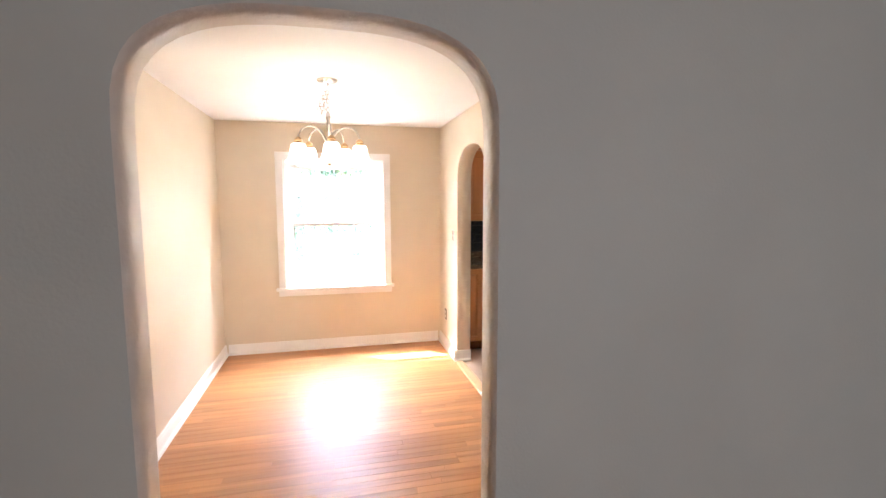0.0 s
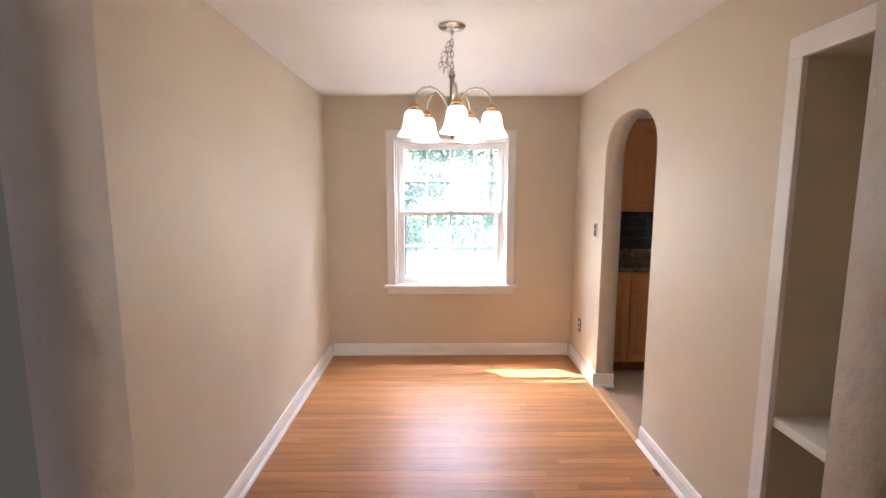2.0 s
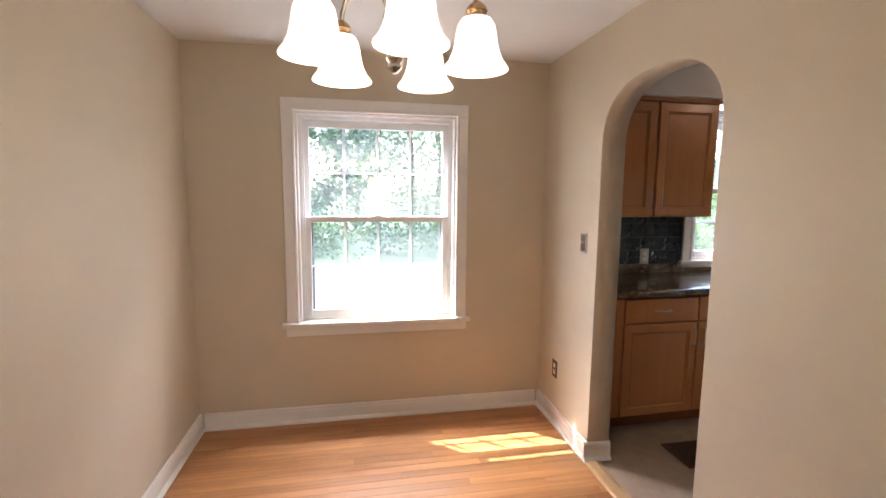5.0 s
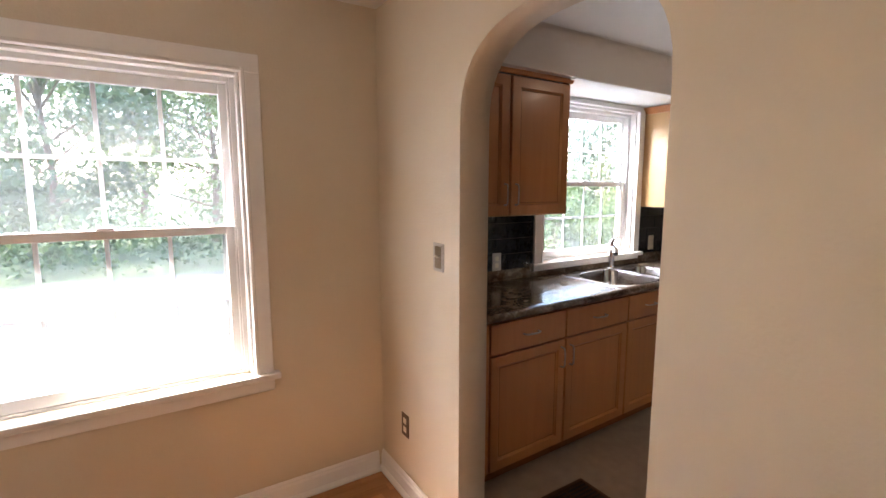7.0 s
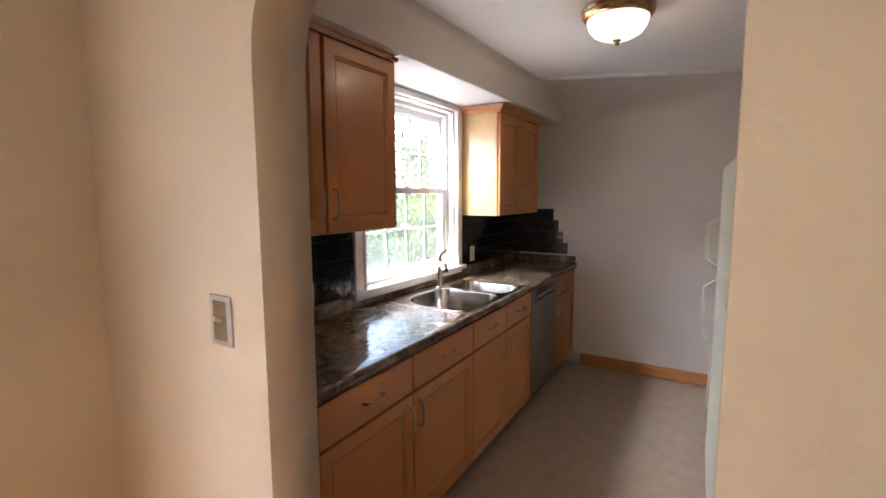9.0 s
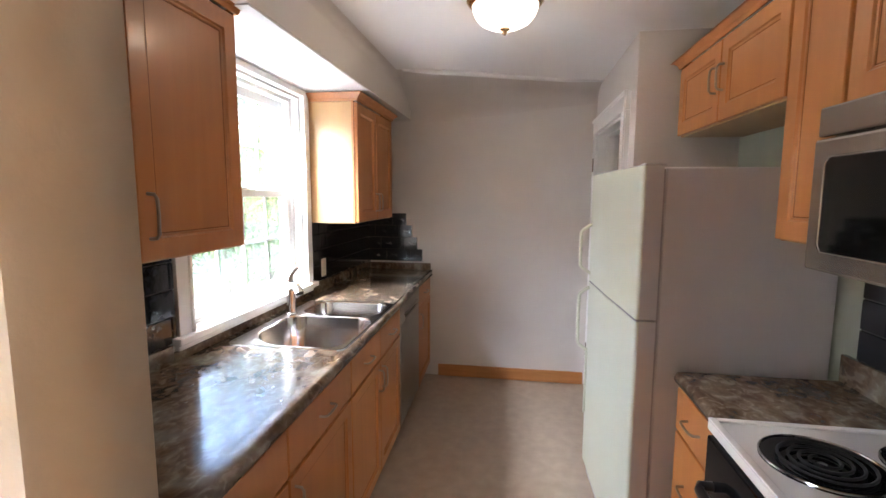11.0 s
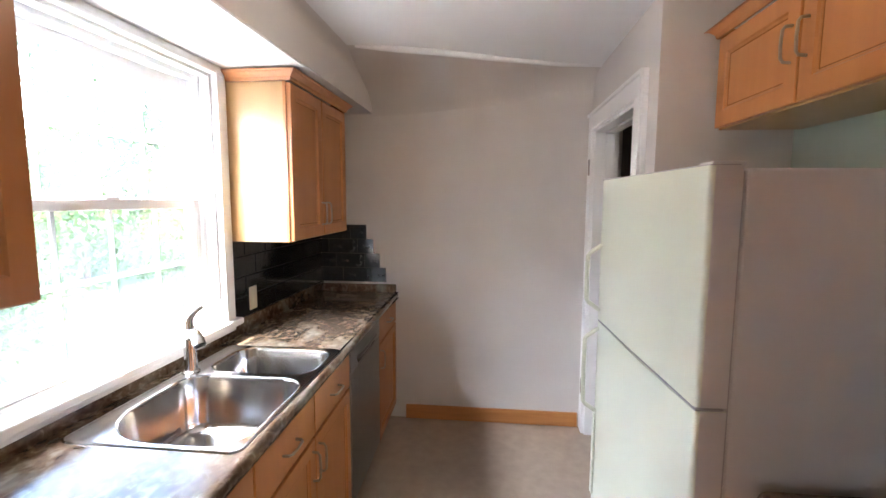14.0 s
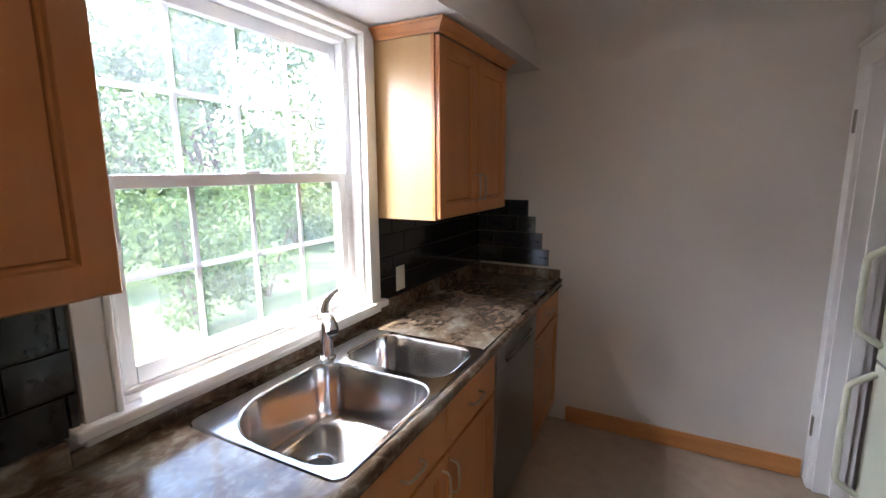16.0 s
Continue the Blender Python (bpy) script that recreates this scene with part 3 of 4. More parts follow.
def door_groove(w, h, rail=0.058, thick=0.020):
    """The thin dark brown line where panel and moulding meet."""
    a = rail + 0.010
    y0, y1 = -thick + 0.0092, -thick + 0.0102
    return boxes((a, a + 0.003, y0, y1, a, h - a), (w - a - 0.003, w - a, y0, y1, a, h - a), (a, w - a, y0, y1, a, a + 0.003), (a, w - a, y0, y1, h - a - 0.003, h - a))


def add_door(cab, x, z, w, h, handle=None, facing=1, rail=0.058):
    """A door on a cabinet whose front is the plane y = 0 (facing 1 looks to -y). handle: offset x, z, length, vertical."""
    d = part("door", panel_door(w, h, rail), MAPLE, cab)
    d.location = (x, -0.002, z)
    g = part("groove", door_groove(w, h, rail), MAPLE_D, d, "dark brown groove line")
    if handle:
        hx, hz, hl, hv = handle
        p = part("handle", pull(hl, hv), PULL, d, "pewter bow pull", smooth=True)
        p.location = (hx, -0.019, hz)
    return d


def crown(w, d, h=0.045, out=0.045, left=True, right=True):
    """Crown moulding round the top of a wall cabinet from 0 to w, front plane y = 0, depth d behind it."""
    prof = [(0.0, 0.0), (0.006, 0.0), (0.010, 0.008), (0.012, 0.016), (0.030, 0.034), (out - 0.004, 0.038), (out, h), (0.0, h)]
    bm = bmesh.new()
    rings = []
    # mitred at the corners: path of corners with outward directions
    path = [((0, d), (-1, 0)), ((0, -0.02), (-1, -1)), ((w, -0.02), (1, -1)), ((w, d), (1, 0))]
    if not left:
        path = [((0, -0.02), (0, -1))] + path[2:]
    if not right:
        path = path[:-2] + [((w, -0.02), (0, -1))]
    for (x, y), (ox, oy) in path:
        rings.append([bm.verts.new((x + ox * o, y + oy * o, z)) for o, z in prof])
    n = len(prof)
    for a, b in zip(rings, rings[1:]):
        for i in range(n):
            bm.faces.new((a[i], a[(i + 1) % n], b[(i + 1) % n], b[i]))
    bm.faces.new(rings[0][::-1])
    bm.faces.new(rings[-1])
    return bm


def wall_cabinet(x, y, z, w, d, h, turn, label, doors, crown_h=0.045, left=True, right=True, side=None):
    """A wall cabinet, its front at 0 looking to -y before the turn. doors: rows of x, width, handle."""
    c = thing("wall_cabinet", (x, y, z), label, "cabinet", "kitchen wall cabinets")
    c.rotation_euler = (0, 0, radians(turn))
    part("body", boxes((0, w, 0, d, 0, h), bev=0.002), side or MAPLE_S, c, "pale maple box")
    for fx in (-0.001, w - 0.018):
        part("face_edge", boxes((fx, fx + 0.019, -0.0015, 0.012, 0.0, h)), MAPLE, c)
    for dx, dw, hd in doors:
        add_door(c, dx, 0.006, dw, h - 0.012, hd)
    if crown_h:
        k = part("crown_moulding", crown(w, d, crown_h, 0.040, left, right), MAPLE, c, "moulded maple crown")
        k.location = (0, 0, h)
    return c


# north side: doors look towards -y
wall_cabinet(2.31, 6.728, 1.352, 0.905, 0.302, 0.760, 0, "honey maple wall cabinet with two panelled doors beside the kitchen window",
             [(0.006, 0.436, (0.406, 0.115, 0.115, True)), (0.460, 0.438, (0.030, 0.115, 0.115, True))], 0.024)
wall_cabinet(4.396, 6.738, 1.364, 0.76, 0.292, 0.712, 0, "honey maple wall cabinet with two panelled doors over the black tiles",
             [(0.006, 0.368, (0.340, 0.115, 0.115, True)), (0.384, 0.370, (0.030, 0.115, 0.115, True))], 0.046)
# south side: doors look towards +y
wall_cabinet(4.270, 4.98, 1.822, 0.944, 0.285, 0.330, 180, "honey maple cabinet with two low doors above the refrigerator",
             [(0.006, 0.460, (0.430, 0.165, 0.10, True)), (0.474, 0.464, (0.030, 0.165, 0.10, True))], 0.034, right=False)
wall_cabinet(3.325, 4.98, 1.395, 0.258, 0.285, 0.757, 180, "tall narrow honey maple wall cabinet beside the microwave",
             [(0.006, 0.246, None)], 0.034, left=False, right=False)
wall_cabinet(3.064, 4.98, 1.750, 0.76, 0.285, 0.402, 180, "honey maple wall cabinet above the microwave",
             [(0.006, 0.370, (0.340, 0.09, 0.10, True)), (0.384, 0.370, (0.030, 0.09, 0.10, True))], 0.045, left=False)


def base_cabinet(x, y, w, d, turn, label, drawers, doors, group="kitchen base cabinets"):
    """A base cabinet 0.875 high over a toe kick, front at 0 looking to -y before the turn."""
    c = thing("base_cabinet", (x, y, 0), label, "cabinet", group)
    c.rotation_euler = (0, 0, radians(turn))
    part("body", boxes((0.001, w - 0.001, 0.0, d, 0.10, 0.640), (0.001, w - 0.001, 0.0, 0.02, 0.640, 0.872),
                       (0.001, 0.02, 0.02, d, 0.640, 0.872), (w - 0.02, w - 0.001, 0.02, d, 0.640, 0.872)), MAPLE, c)
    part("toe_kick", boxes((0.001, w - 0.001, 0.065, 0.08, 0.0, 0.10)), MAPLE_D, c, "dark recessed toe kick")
    for dx, dw, z0, hh, hd in drawers:
        f = part("drawer", boxes((0, dw, -0.020, 0, 0, hh), bev=0.003), MAPLE, c)
        f.location = (dx, -0.002, z0)
        if hd:
            q = part("handle", pull(0.100, False), PULL, f, "pewter bow pull", smooth=True)
            q.location = (dw / 2, -0.019, hh / 2)
    for dx, dw, z0, hh, hd in doors:
        add_door(c, dx, z0, dw, hh, hd, rail=0.052)
    return c


BY, SKEW = 6.426, 0.026      # front of the base cabinets at x = 2.2, and how far it leaves the wall line per metre
base_cabinet(2.205, BY + SKEW * (2.205 - 2.2), 0.195, 0.59, math.degrees(SKEW), "narrow plain maple filler cabinet at the wall", [], [(0.004, 0.187, 0.108, 0.76, None)])
base_cabinet(2.402, BY + SKEW * (2.402 - 2.2), 0.528, 0.59, math.degrees(SKEW), "honey maple base cabinet with one drawer and one door", [(0.004, 0.520, 0.712, 0.150, True)], [(0.004, 0.520, 0.108, 0.592, (0.490, 0.50, 0.11, True))])
base_cabinet(2.932, BY + SKEW * (2.932 - 2.2), 0.551, 0.59, math.degrees(SKEW), "honey maple base cabinet with one drawer and one door", [(0.004, 0.543, 0.712, 0.150, True)], [(0.004, 0.543, 0.108, 0.592, (0.030, 0.50, 0.11, True))])
base_cabinet(3.485, BY + SKEW * (3.485 - 2.2), 0.885, 0.59, math.degrees(SKEW), "honey maple sink cabinet with two false drawer fronts and two doors", [(0.004, 0.434, 0.712, 0.150, True), (0.444, 0.434, 0.712, 0.150, True)],
             [(0.004, 0.434, 0.108, 0.592, (0.406, 0.50, 0.11, True)), (0.444, 0.434, 0.108, 0.592, (0.028, 0.50, 0.11, True))])
base_cabinet(4.972, BY + SKEW * (4.972 - 2.2), 0.543, 0.59, math.degrees(SKEW), "honey maple base cabinet at the end of the counter", [(0.004, 0.535, 0.712, 0.150, True)], [(0.004, 0.535, 0.108, 0.592, (0.030, 0.50, 0.11, True))])
base_cabinet(3.436, 5.190, 0.324, 0.52, 180, "honey maple drawer cabinet between refrigerator and range",
             [(0.004, 0.316, 0.712, 0.150, True), (0.004, 0.316, 0.412, 0.290, True), (0.004, 0.316, 0.112, 0.290, True)], [])

# ---- dishwasher ----
dw = thing("dishwasher", (4.372, BY + SKEW * 2.172, 0), "brushed steel dishwasher with a dark control strip, under the counter", "dishwasher")
dw.rotation_euler = (0, 0, SKEW)
part("tub", boxes((0.003, 0.597, 0.0, 0.57, 0.10, 0.868)), BLACK, dw, "black dishwasher tub")
part("door", boxes((0.004, 0.596, -0.024, -0.001, 0.115, 0.760), bev=0.004), STEEL_D, dw, "brushed steel door panel")
part("control_panel", boxes((0.004, 0.596, -0.026, -0.001, 0.764, 0.866), bev=0.004), STEEL_D, dw)
part("handle_recess", prism([(0.10, 0.800), (0.50, 0.800), (0.47, 0.772), (0.13, 0.772)], 1, -0.0275, -0.0255), BGLASS, dw, "dark pocket handle")
part("handle", tube([(0.11, -0.028, 0.805), (0.16, -0.040, 0.812), (0.44, -0.040, 0.812), (0.49, -0.028, 0.805)], 0.008, 10), STEEL_D, dw, smooth=True)
part("toe_kick", boxes((0.004, 0.596, 0.05, 0.065, 0.0, 0.10)), BLACK, dw)

# ---- worktops ----
CY0, CT, CH = 6.387, 0.914, 0.040


def edge_profile(y, s, y1):
    """Section of a worktop with a rolled ogee front at y and its back at y1."""
    return [(y1, CT - CH), (y + s * 0.012, CT - CH), (y + s * 0.004, CT - CH + 0.004), (y + s * 0.001, CT - CH + 0.012), (y, CT - 0.020), (y + s * 0.003, CT - 0.010),
            (y + s * 0.009, CT - 0.003), (y + s * 0.018, CT), (y1, CT)]


top = thing("kitchen_worktop", (3.86, 6.7, 0), "glossy brown and grey stone-patterned laminate worktop along the window wall", "worktop")
SX0, SX1, SY0, SY1 = 3.442, 4.266, 6.452, 6.968      # sink rim


def worktop_with_hole(x0, x1, y1, hx0, hx1, hy0, hy1):
    """One closed slab with a rolled front edge that follows the base cabinets, and a hole for the sink."""
    bm = bmesh.new()
    xs, ys = (x0, hx0, hx1, x1), (hy0, hy1, y1)
    front = [p for p in edge_profile(CY0, 1, y1)][1:-1]
    rolls = [[bm.verts.new((x, y + SKEW * (x - x0), z)) for y, z in front] for x in xs]
    tops = [[bm.verts.new((x, y, CT)) for y in ys] for x in xs]
    lows = [[bm.verts.new((x, y, CT - CH)) for y in ys] for x in xs]
    for i in range(3):
        for k in range(len(front) - 1):
            bm.faces.new((rolls[i][k], rolls[i][k + 1], rolls[i + 1][k + 1], rolls[i + 1][k]))
        bm.faces.new((rolls[i][-1], tops[i][0], tops[i + 1][0], rolls[i + 1][-1]))
        bm.faces.new((rolls[i][0], lows[i][0], lows[i + 1][0], rolls[i + 1][0]))
        for j in range(2):
            if not (i == 1 and j == 0):
                bm.faces.new((tops[i][j], tops[i][j + 1], tops[i + 1][j + 1], tops[i + 1][j]))
                bm.faces.new((lows[i][j], lows[i][j + 1], lows[i + 1][j + 1], lows[i + 1][j]))
        bm.faces.new((tops[i][2], lows[i][2], lows[i + 1][2], tops[i + 1][2]))
    for p, q in (((1, 0), (2, 0)), ((2, 0), (2, 1)), ((2, 1), (1, 1)), ((1, 1), (1, 0))):
        bm.faces.new((tops[p[0]][p[1]], tops[q[0]][q[1]], lows[q[0]][q[1]], lows[p[0]][p[1]]))
    for i in (0, 3):
        bm.faces.new([*rolls[i], *tops[i], *lows[i][::-1]])
    return bm


bm = worktop_with_hole(KX0, KX1, KY1, SX0 + 0.02, SX1 - 0.02, SY0 + 0.016, SY1 - 0.02)
bm.transform(Matrix.Translation((-3.86, -6.7, 0)))
part("slab", bm, COUNTER, top, smooth=True)
for r in ((KX0, 3.216, KY1 - 0.020, KY1, CT, CT + 0.070), (3.216, 4.398, KY1 - 0.020, KY1 - 0.0005, CT, 0.950), (4.398, KX1, KY1 - 0.020, KY1, CT, CT + 0.070), (KX1 - 0.020, KX1, CY0 + 0.10, KY1 - 0.0205, CT, CT + 0.055)):
    bm = boxes(r, bev=0.004)
    bm.transform(Matrix.Translation((-3.86, -6.7, 0)))
    part("upstand", bm, COUNTER, top, smooth=True)
top2 = thing("range_side_worktop", (3.25, 4.95, 0), "stone-patterned laminate worktop beside the range", "worktop")
bm = add_prism(bmesh.new(), edge_profile(5.224, -1, KY0), 0, 3.087, 3.440)
bm.transform(Matrix.Translation((-3.25, -4.95, 0)))
part("slab", bm, COUNTER, top2, smooth=True)
part("upstand", boxes((3.087 - 3.25, 3.440 - 3.25, KY0 - 4.95, KY0 + 0.020 - 4.95, CT, CT + 0.095), bev=0.004), COUNTER, top2, smooth=True)
top3 = thing("corner_worktop", (2.25, 4.95, 0), "narrow stone-patterned worktop strip beyond the range", "worktop")
part("slab", boxes((-0.048, 0.062, -0.255, 0.29, CT - CH, CT), bev=0.004), COUNTER, top3)
part("cabinet_filler", boxes((-0.048, 0.062, -0.255, 0.26, 0.0, CT - CH)), MAPLE, top3)


# ---- sink ----
def rounded(x0, x1, y0, y1, r, n=6):
    """Corner points of a rectangle with rounded corners; r: one radius, or four from x0,y0 round to x0,y1."""
    rs = r if isinstance(r, tuple) else (r,) * 4
    pts = []
    for (cx, cy, a), q in zip(((x0, y0, 180), (x1, y0, 270), (x1, y1, 0), (x0, y1, 90)), rs):
        ox, oy = (q if cx == x0 else -q), (q if cy == y0 else -q)
        for i in range(n + 1):
            t = radians(a + 90 * i / n)
            pts.append((cx + ox + q * math.cos(t), cy + oy + q * math.sin(t)))
    return pts


sink = thing("kitchen_sink", (3.86, 6.72, CT), "stainless steel double-bowl sink set in the worktop", "sink")


def bowl(x0, x1, y0, y1, r, depth):
    """A pressed bowl: rounded walls, a curved foot and a slightly sloping floor."""
    bm = bmesh.new()
    loops = []
    for inset, z in ((-0.006, 0.004), (0.0, 0.001), (0.003, -0.006), (0.010, -depth + 0.035), (0.018, -depth + 0.014), (0.036, -depth + 0.003), (0.060, -depth)):
        rr = tuple(max(0.02, q - inset) for q in r)
        loops.append([bm.verts.new((x, y, z)) for x, y in rounded(x0 + inset, x1 - inset, y0 + inset, y1 - inset, rr, 8)])
    for a, b in zip(loops, loops[1:]):
        for i in range(len(a)):
            bm.faces.new((a[i], a[(i + 1) % len(a)], b[(i + 1) % len(a)], b[i]))
    c = bm.verts.new(((x0 + x1) / 2, (y0 + y1) / 2, -depth - 0.004))
    for i in range(len(loops[-1])):
        bm.faces.new((loops[-1][i], loops[-1][(i + 1) % len(loops[-1])], c))
    return bm


ox, oy = -3.86, -6.72
B1 = (3.468, 3.926, 6.476, 6.918, (0.10, 0.09, 0.09, 0.20), 0.200)
B2 = (3.968, 4.240, 6.488, 6.892, (0.07, 0.07, 0.07, 0.07), 0.170)
# deck: outer rim and web around the two bowls
bm = bmesh.new()
outer = rounded(SX0, SX1, SY0, SY1, 0.035, 8)
o1 = [bm.verts.new((x, y, 0.0)) for x, y in outer]
o2 = [bm.verts.new((x, y, 0.0045)) for x, y in rounded(SX0 + 0.004, SX1 - 0.004, SY0 + 0.004, SY1 - 0.004, 0.032, 8)]
o3 = [bm.verts.new((x, y, 0.004)) for x, y in rounded(SX0 + 0.010, SX1 - 0.010, SY0 + 0.010, SY1 - 0.010, 0.028, 8)]
for a, b in ((o1, o2), (o2, o3)):
    for i in range(len(a)):
        bm.faces.new((a[i], a[(i + 1) % len(a)], b[(i + 1) % len(a)], b[i]))
edges = [bm.edges.get((o3[i], o3[(i + 1) % len(o3)])) for i in range(len(o3))]
for B in (B1, B2):
    hole = [bm.verts.new((x, y, 0.004)) for x, y in rounded(B[0] - 0.006, B[1] + 0.006, B[2] - 0.006, B[3] + 0.006, tuple(q + 0.006 for q in B[4]), 8)]
    edges += [bm.edges.new((hole[i], hole[(i + 1) % len(hole)])) for i in range(len(hole))]
bmesh.ops.triangle_fill(bm, use_beauty=True, use_dissolve=False, edges=edges)
bm.transform(Matrix.Translation((ox, oy, 0)))
deck = part("deck", bm, STEEL, sink)
for B in (B1, B2):
    bm = bowl(*B)
    bm.transform(Matrix.Translation((ox, oy, 0)))
    b = part("bowl", bm, STEEL, sink, smooth=True)
    cx, cy = (B[0] + B[1]) / 2 + ox, (B[2] + B[3]) / 2 + oy
    if B is B1:
        cx, cy = 3.69 + ox, 6.75 + oy
    part("drain", add_lathe(bmesh.new(), [(0.056, -B[5] + 0.001), (0.053, -B[5] + 0.005), (0.043, -B[5] + 0.004), (0.040, -B[5] - 0.004)], (cx, cy, 0), 28), STEEL, b, "steel drain ring", smooth=True)
    # black disc in place of the shade down the open drain
    part("drain_dark", lathe([(0.039, -B[5] - 0.001), (0.03, -B[5] - 0.0005)], (cx, cy, 0), 24), BLACK, b, "black disc for the dark of the drain hole")

# ---- faucet ----
fc = thing("kitchen_faucet", (3.946, 6.930, CT + 0.004), "satin nickel single-lever faucet on the sink deck", "faucet")
part("base_plate", lathe([(0.030, 0), (0.030, 0.004), (0.024, 0.010)], (0, 0, 0), 28), STEEL, fc, smooth=True)
part("body", lathe([(0.022, 0.006), (0.0215, 0.05), (0.0225, 0.10), (0.0265, 0.128), (0.028, 0.145), (0.025, 0.160), (0.017, 0.170)], (0, 0, 0), 28), STEEL, fc, smooth=True)
sp = [(0.0, -0.004, 0.130), (-0.010, -0.018, 0.150), (-0.026, -0.040, 0.152), (-0.040, -0.060, 0.140), (-0.048, -0.072, 0.120)]
part("spout", tube(sp, [0.024, 0.023, 0.021, 0.021, 0.022], 18), STEEL, fc, smooth=True)
part("spray_tip", tube([(-0.048, -0.072, 0.120), (-0.051, -0.077, 0.110)], [0.022, 0.017], 18), BLACK, fc, "black spray tip", smooth=True)
part("lever", tube([(0.0, 0.004, 0.150), (0.002, 0.008, 0.178), (0.010, 0.004, 0.204), (0.028, -0.006, 0.222), (0.054, -0.016, 0.234)], [0.024, 0.021, 0.015, 0.010, 0.008], 14), STEEL, fc, smooth=True)

# ---- refrigerator ----
fr = thing("refrigerator", (3.462, 5.358, 0), "almond top-freezer refrigerator with bow handles", "refrigerator")
fr.rotation_euler = (0, 0, radians(3.0))
FW, FH, FS = 0.80, 1.635, 1.085
part("cabinet", boxes((0.004, FW - 0.004, -0.66, -0.080, 0.03, FH - 0.006), bev=0.006), FRIDGE_SHADED, fr, "textured cabinet side, its shade put into a lilac-grey colour")
part("gasket", boxes((0.012, FW - 0.012, -0.081, -0.068, 0.06, FH - 0.012)), RUBBER, fr, "grey door gasket")


def fridge_door(z0, z1):
    prof = [(0.0, -0.070), (0.0, -0.012), (0.004, -0.004), (0.012, 0.0), (FW / 2, 0.004), (FW - 0.012, 0.0), (FW - 0.004, -0.004), (FW, -0.012), (FW, -0.070)]
    return prism(prof, 2, z0, z1)


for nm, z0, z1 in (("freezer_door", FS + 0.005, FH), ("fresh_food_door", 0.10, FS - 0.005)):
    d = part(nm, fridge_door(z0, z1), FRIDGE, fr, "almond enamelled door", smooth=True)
    # side faces of the door get the shaded colour
    d.data.materials.append(FRIDGE_SHADED)
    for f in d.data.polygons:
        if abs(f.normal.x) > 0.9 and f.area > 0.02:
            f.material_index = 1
    for zz in (z0 - 0.003, z1):
        part("end_trim", boxes((0.004, FW - 0.004, -0.066, -0.002, zz, zz + 0.003)), RUBBER, d, "grey trim at the door end")
hx = FW - 0.028
for z0, z1 in ((FS + 0.045, FS + 0.300), (FS - 0.370, FS - 0.030)):
    part("handle", tube([(hx, 0.000, z1), (hx, 0.008, z1 - 0.004), (hx, 0.044, z1 - 0.030), (hx, 0.052, z1 - 0.042), (hx, 0.054, (z0 + z1) / 2), (hx, 0.052, z0 + 0.042), (hx, 0.044, z0 + 0.030), (hx, 0.008, z0 + 0.004), (hx, 0.0, z0)], 0.0085, 10), FRIDGE, fr, "almond bow handle", smooth=True)
part("handle_strip", boxes((hx - 0.012, hx + 0.012, 0.002, 0.010, FS - 0.72, FS - 0.375), bev=0.003), FRIDGE, fr)
part("hinge_cover", boxes((0.015, 0.075, -0.085, -0.012, FH, FH + 0.010), bev=0.003), FRIDGE_SHADED, fr)
part("hinge_cover", boxes((FW - 0.06, FW - 0.01, -0.06, -0.012, FH, FH + 0.008), bev=0.003), FRIDGE_SHADED, fr)
part("grille", boxes((0.02, FW - 0.02, -0.060, -0.020, 0.02, 0.092), bev=0.004), FRIDGE_SHADED, fr)

# ---- range ----
st = thing("electric_range", (2.322, 5.252, 0), "white electric range with black coil burners and black oven door", "stove")
SW, SD = 0.758, 0.575
part("body", boxes((0.003, SW - 0.003, -SD + 0.01, -0.030, 0.02, 0.885)), ENAMEL, st)
part("cooktop", boxes((0.0, SW, -SD, 0.0, 0.888, 0.915), bev=0.004), ENAMEL, st, "white enamelled cooktop")
for r in ((0.0, SW, -0.020, 0.0), (0.0, 0.018, -SD, -0.0205), (SW - 0.018, SW, -SD, -0.0205)):
    part("cooktop_rim", boxes((*r, 0.914, 0.922), bev=0.003), ENAMEL, st)
part("oven_door", boxes((0.012, SW - 0.012, -0.030, 0.004, 0.24, 0.878), bev=0.006), BGLASS, st, "black glass oven door")
part("storage_drawer", boxes((0.012, SW - 0.012, -0.030, 0.0, 0.05, 0.23), bev=0.005), ENAMEL, st)
part("oven_handle", tube([(0.07, 0.0, 0.76), (0.07, 0.035, 0.76), (0.09, 0.045, 0.76), (SW - 0.09, 0.045, 0.76), (SW - 0.07, 0.035, 0.76), (SW - 0.07, 0.0, 0.76)], 0.013, 10), BLACK, st, "black oven handle", smooth=True)
part("backguard", boxes((0.0, SW, -SD, -SD + 0.055, 0.915, 1.06), bev=0.006), ENAMEL, st)
part("control_glass", boxes((0.03, SW - 0.03, -SD + 0.055, -SD + 0.059, 0.935, 1.045), bev=0.001), BGLASS, st, "black control panel")
for i in range(4):
    part("knob", lathe([(0.021, 0), (0.019, 0.018), (0.010, 0.020)], (0, 0, 0), 18), BLACK, st, "black burner knob", smooth=True).matrix_basis = pose(0.09 + 0.58 * i / 3, -SD + 0.059, 0.99, -90)
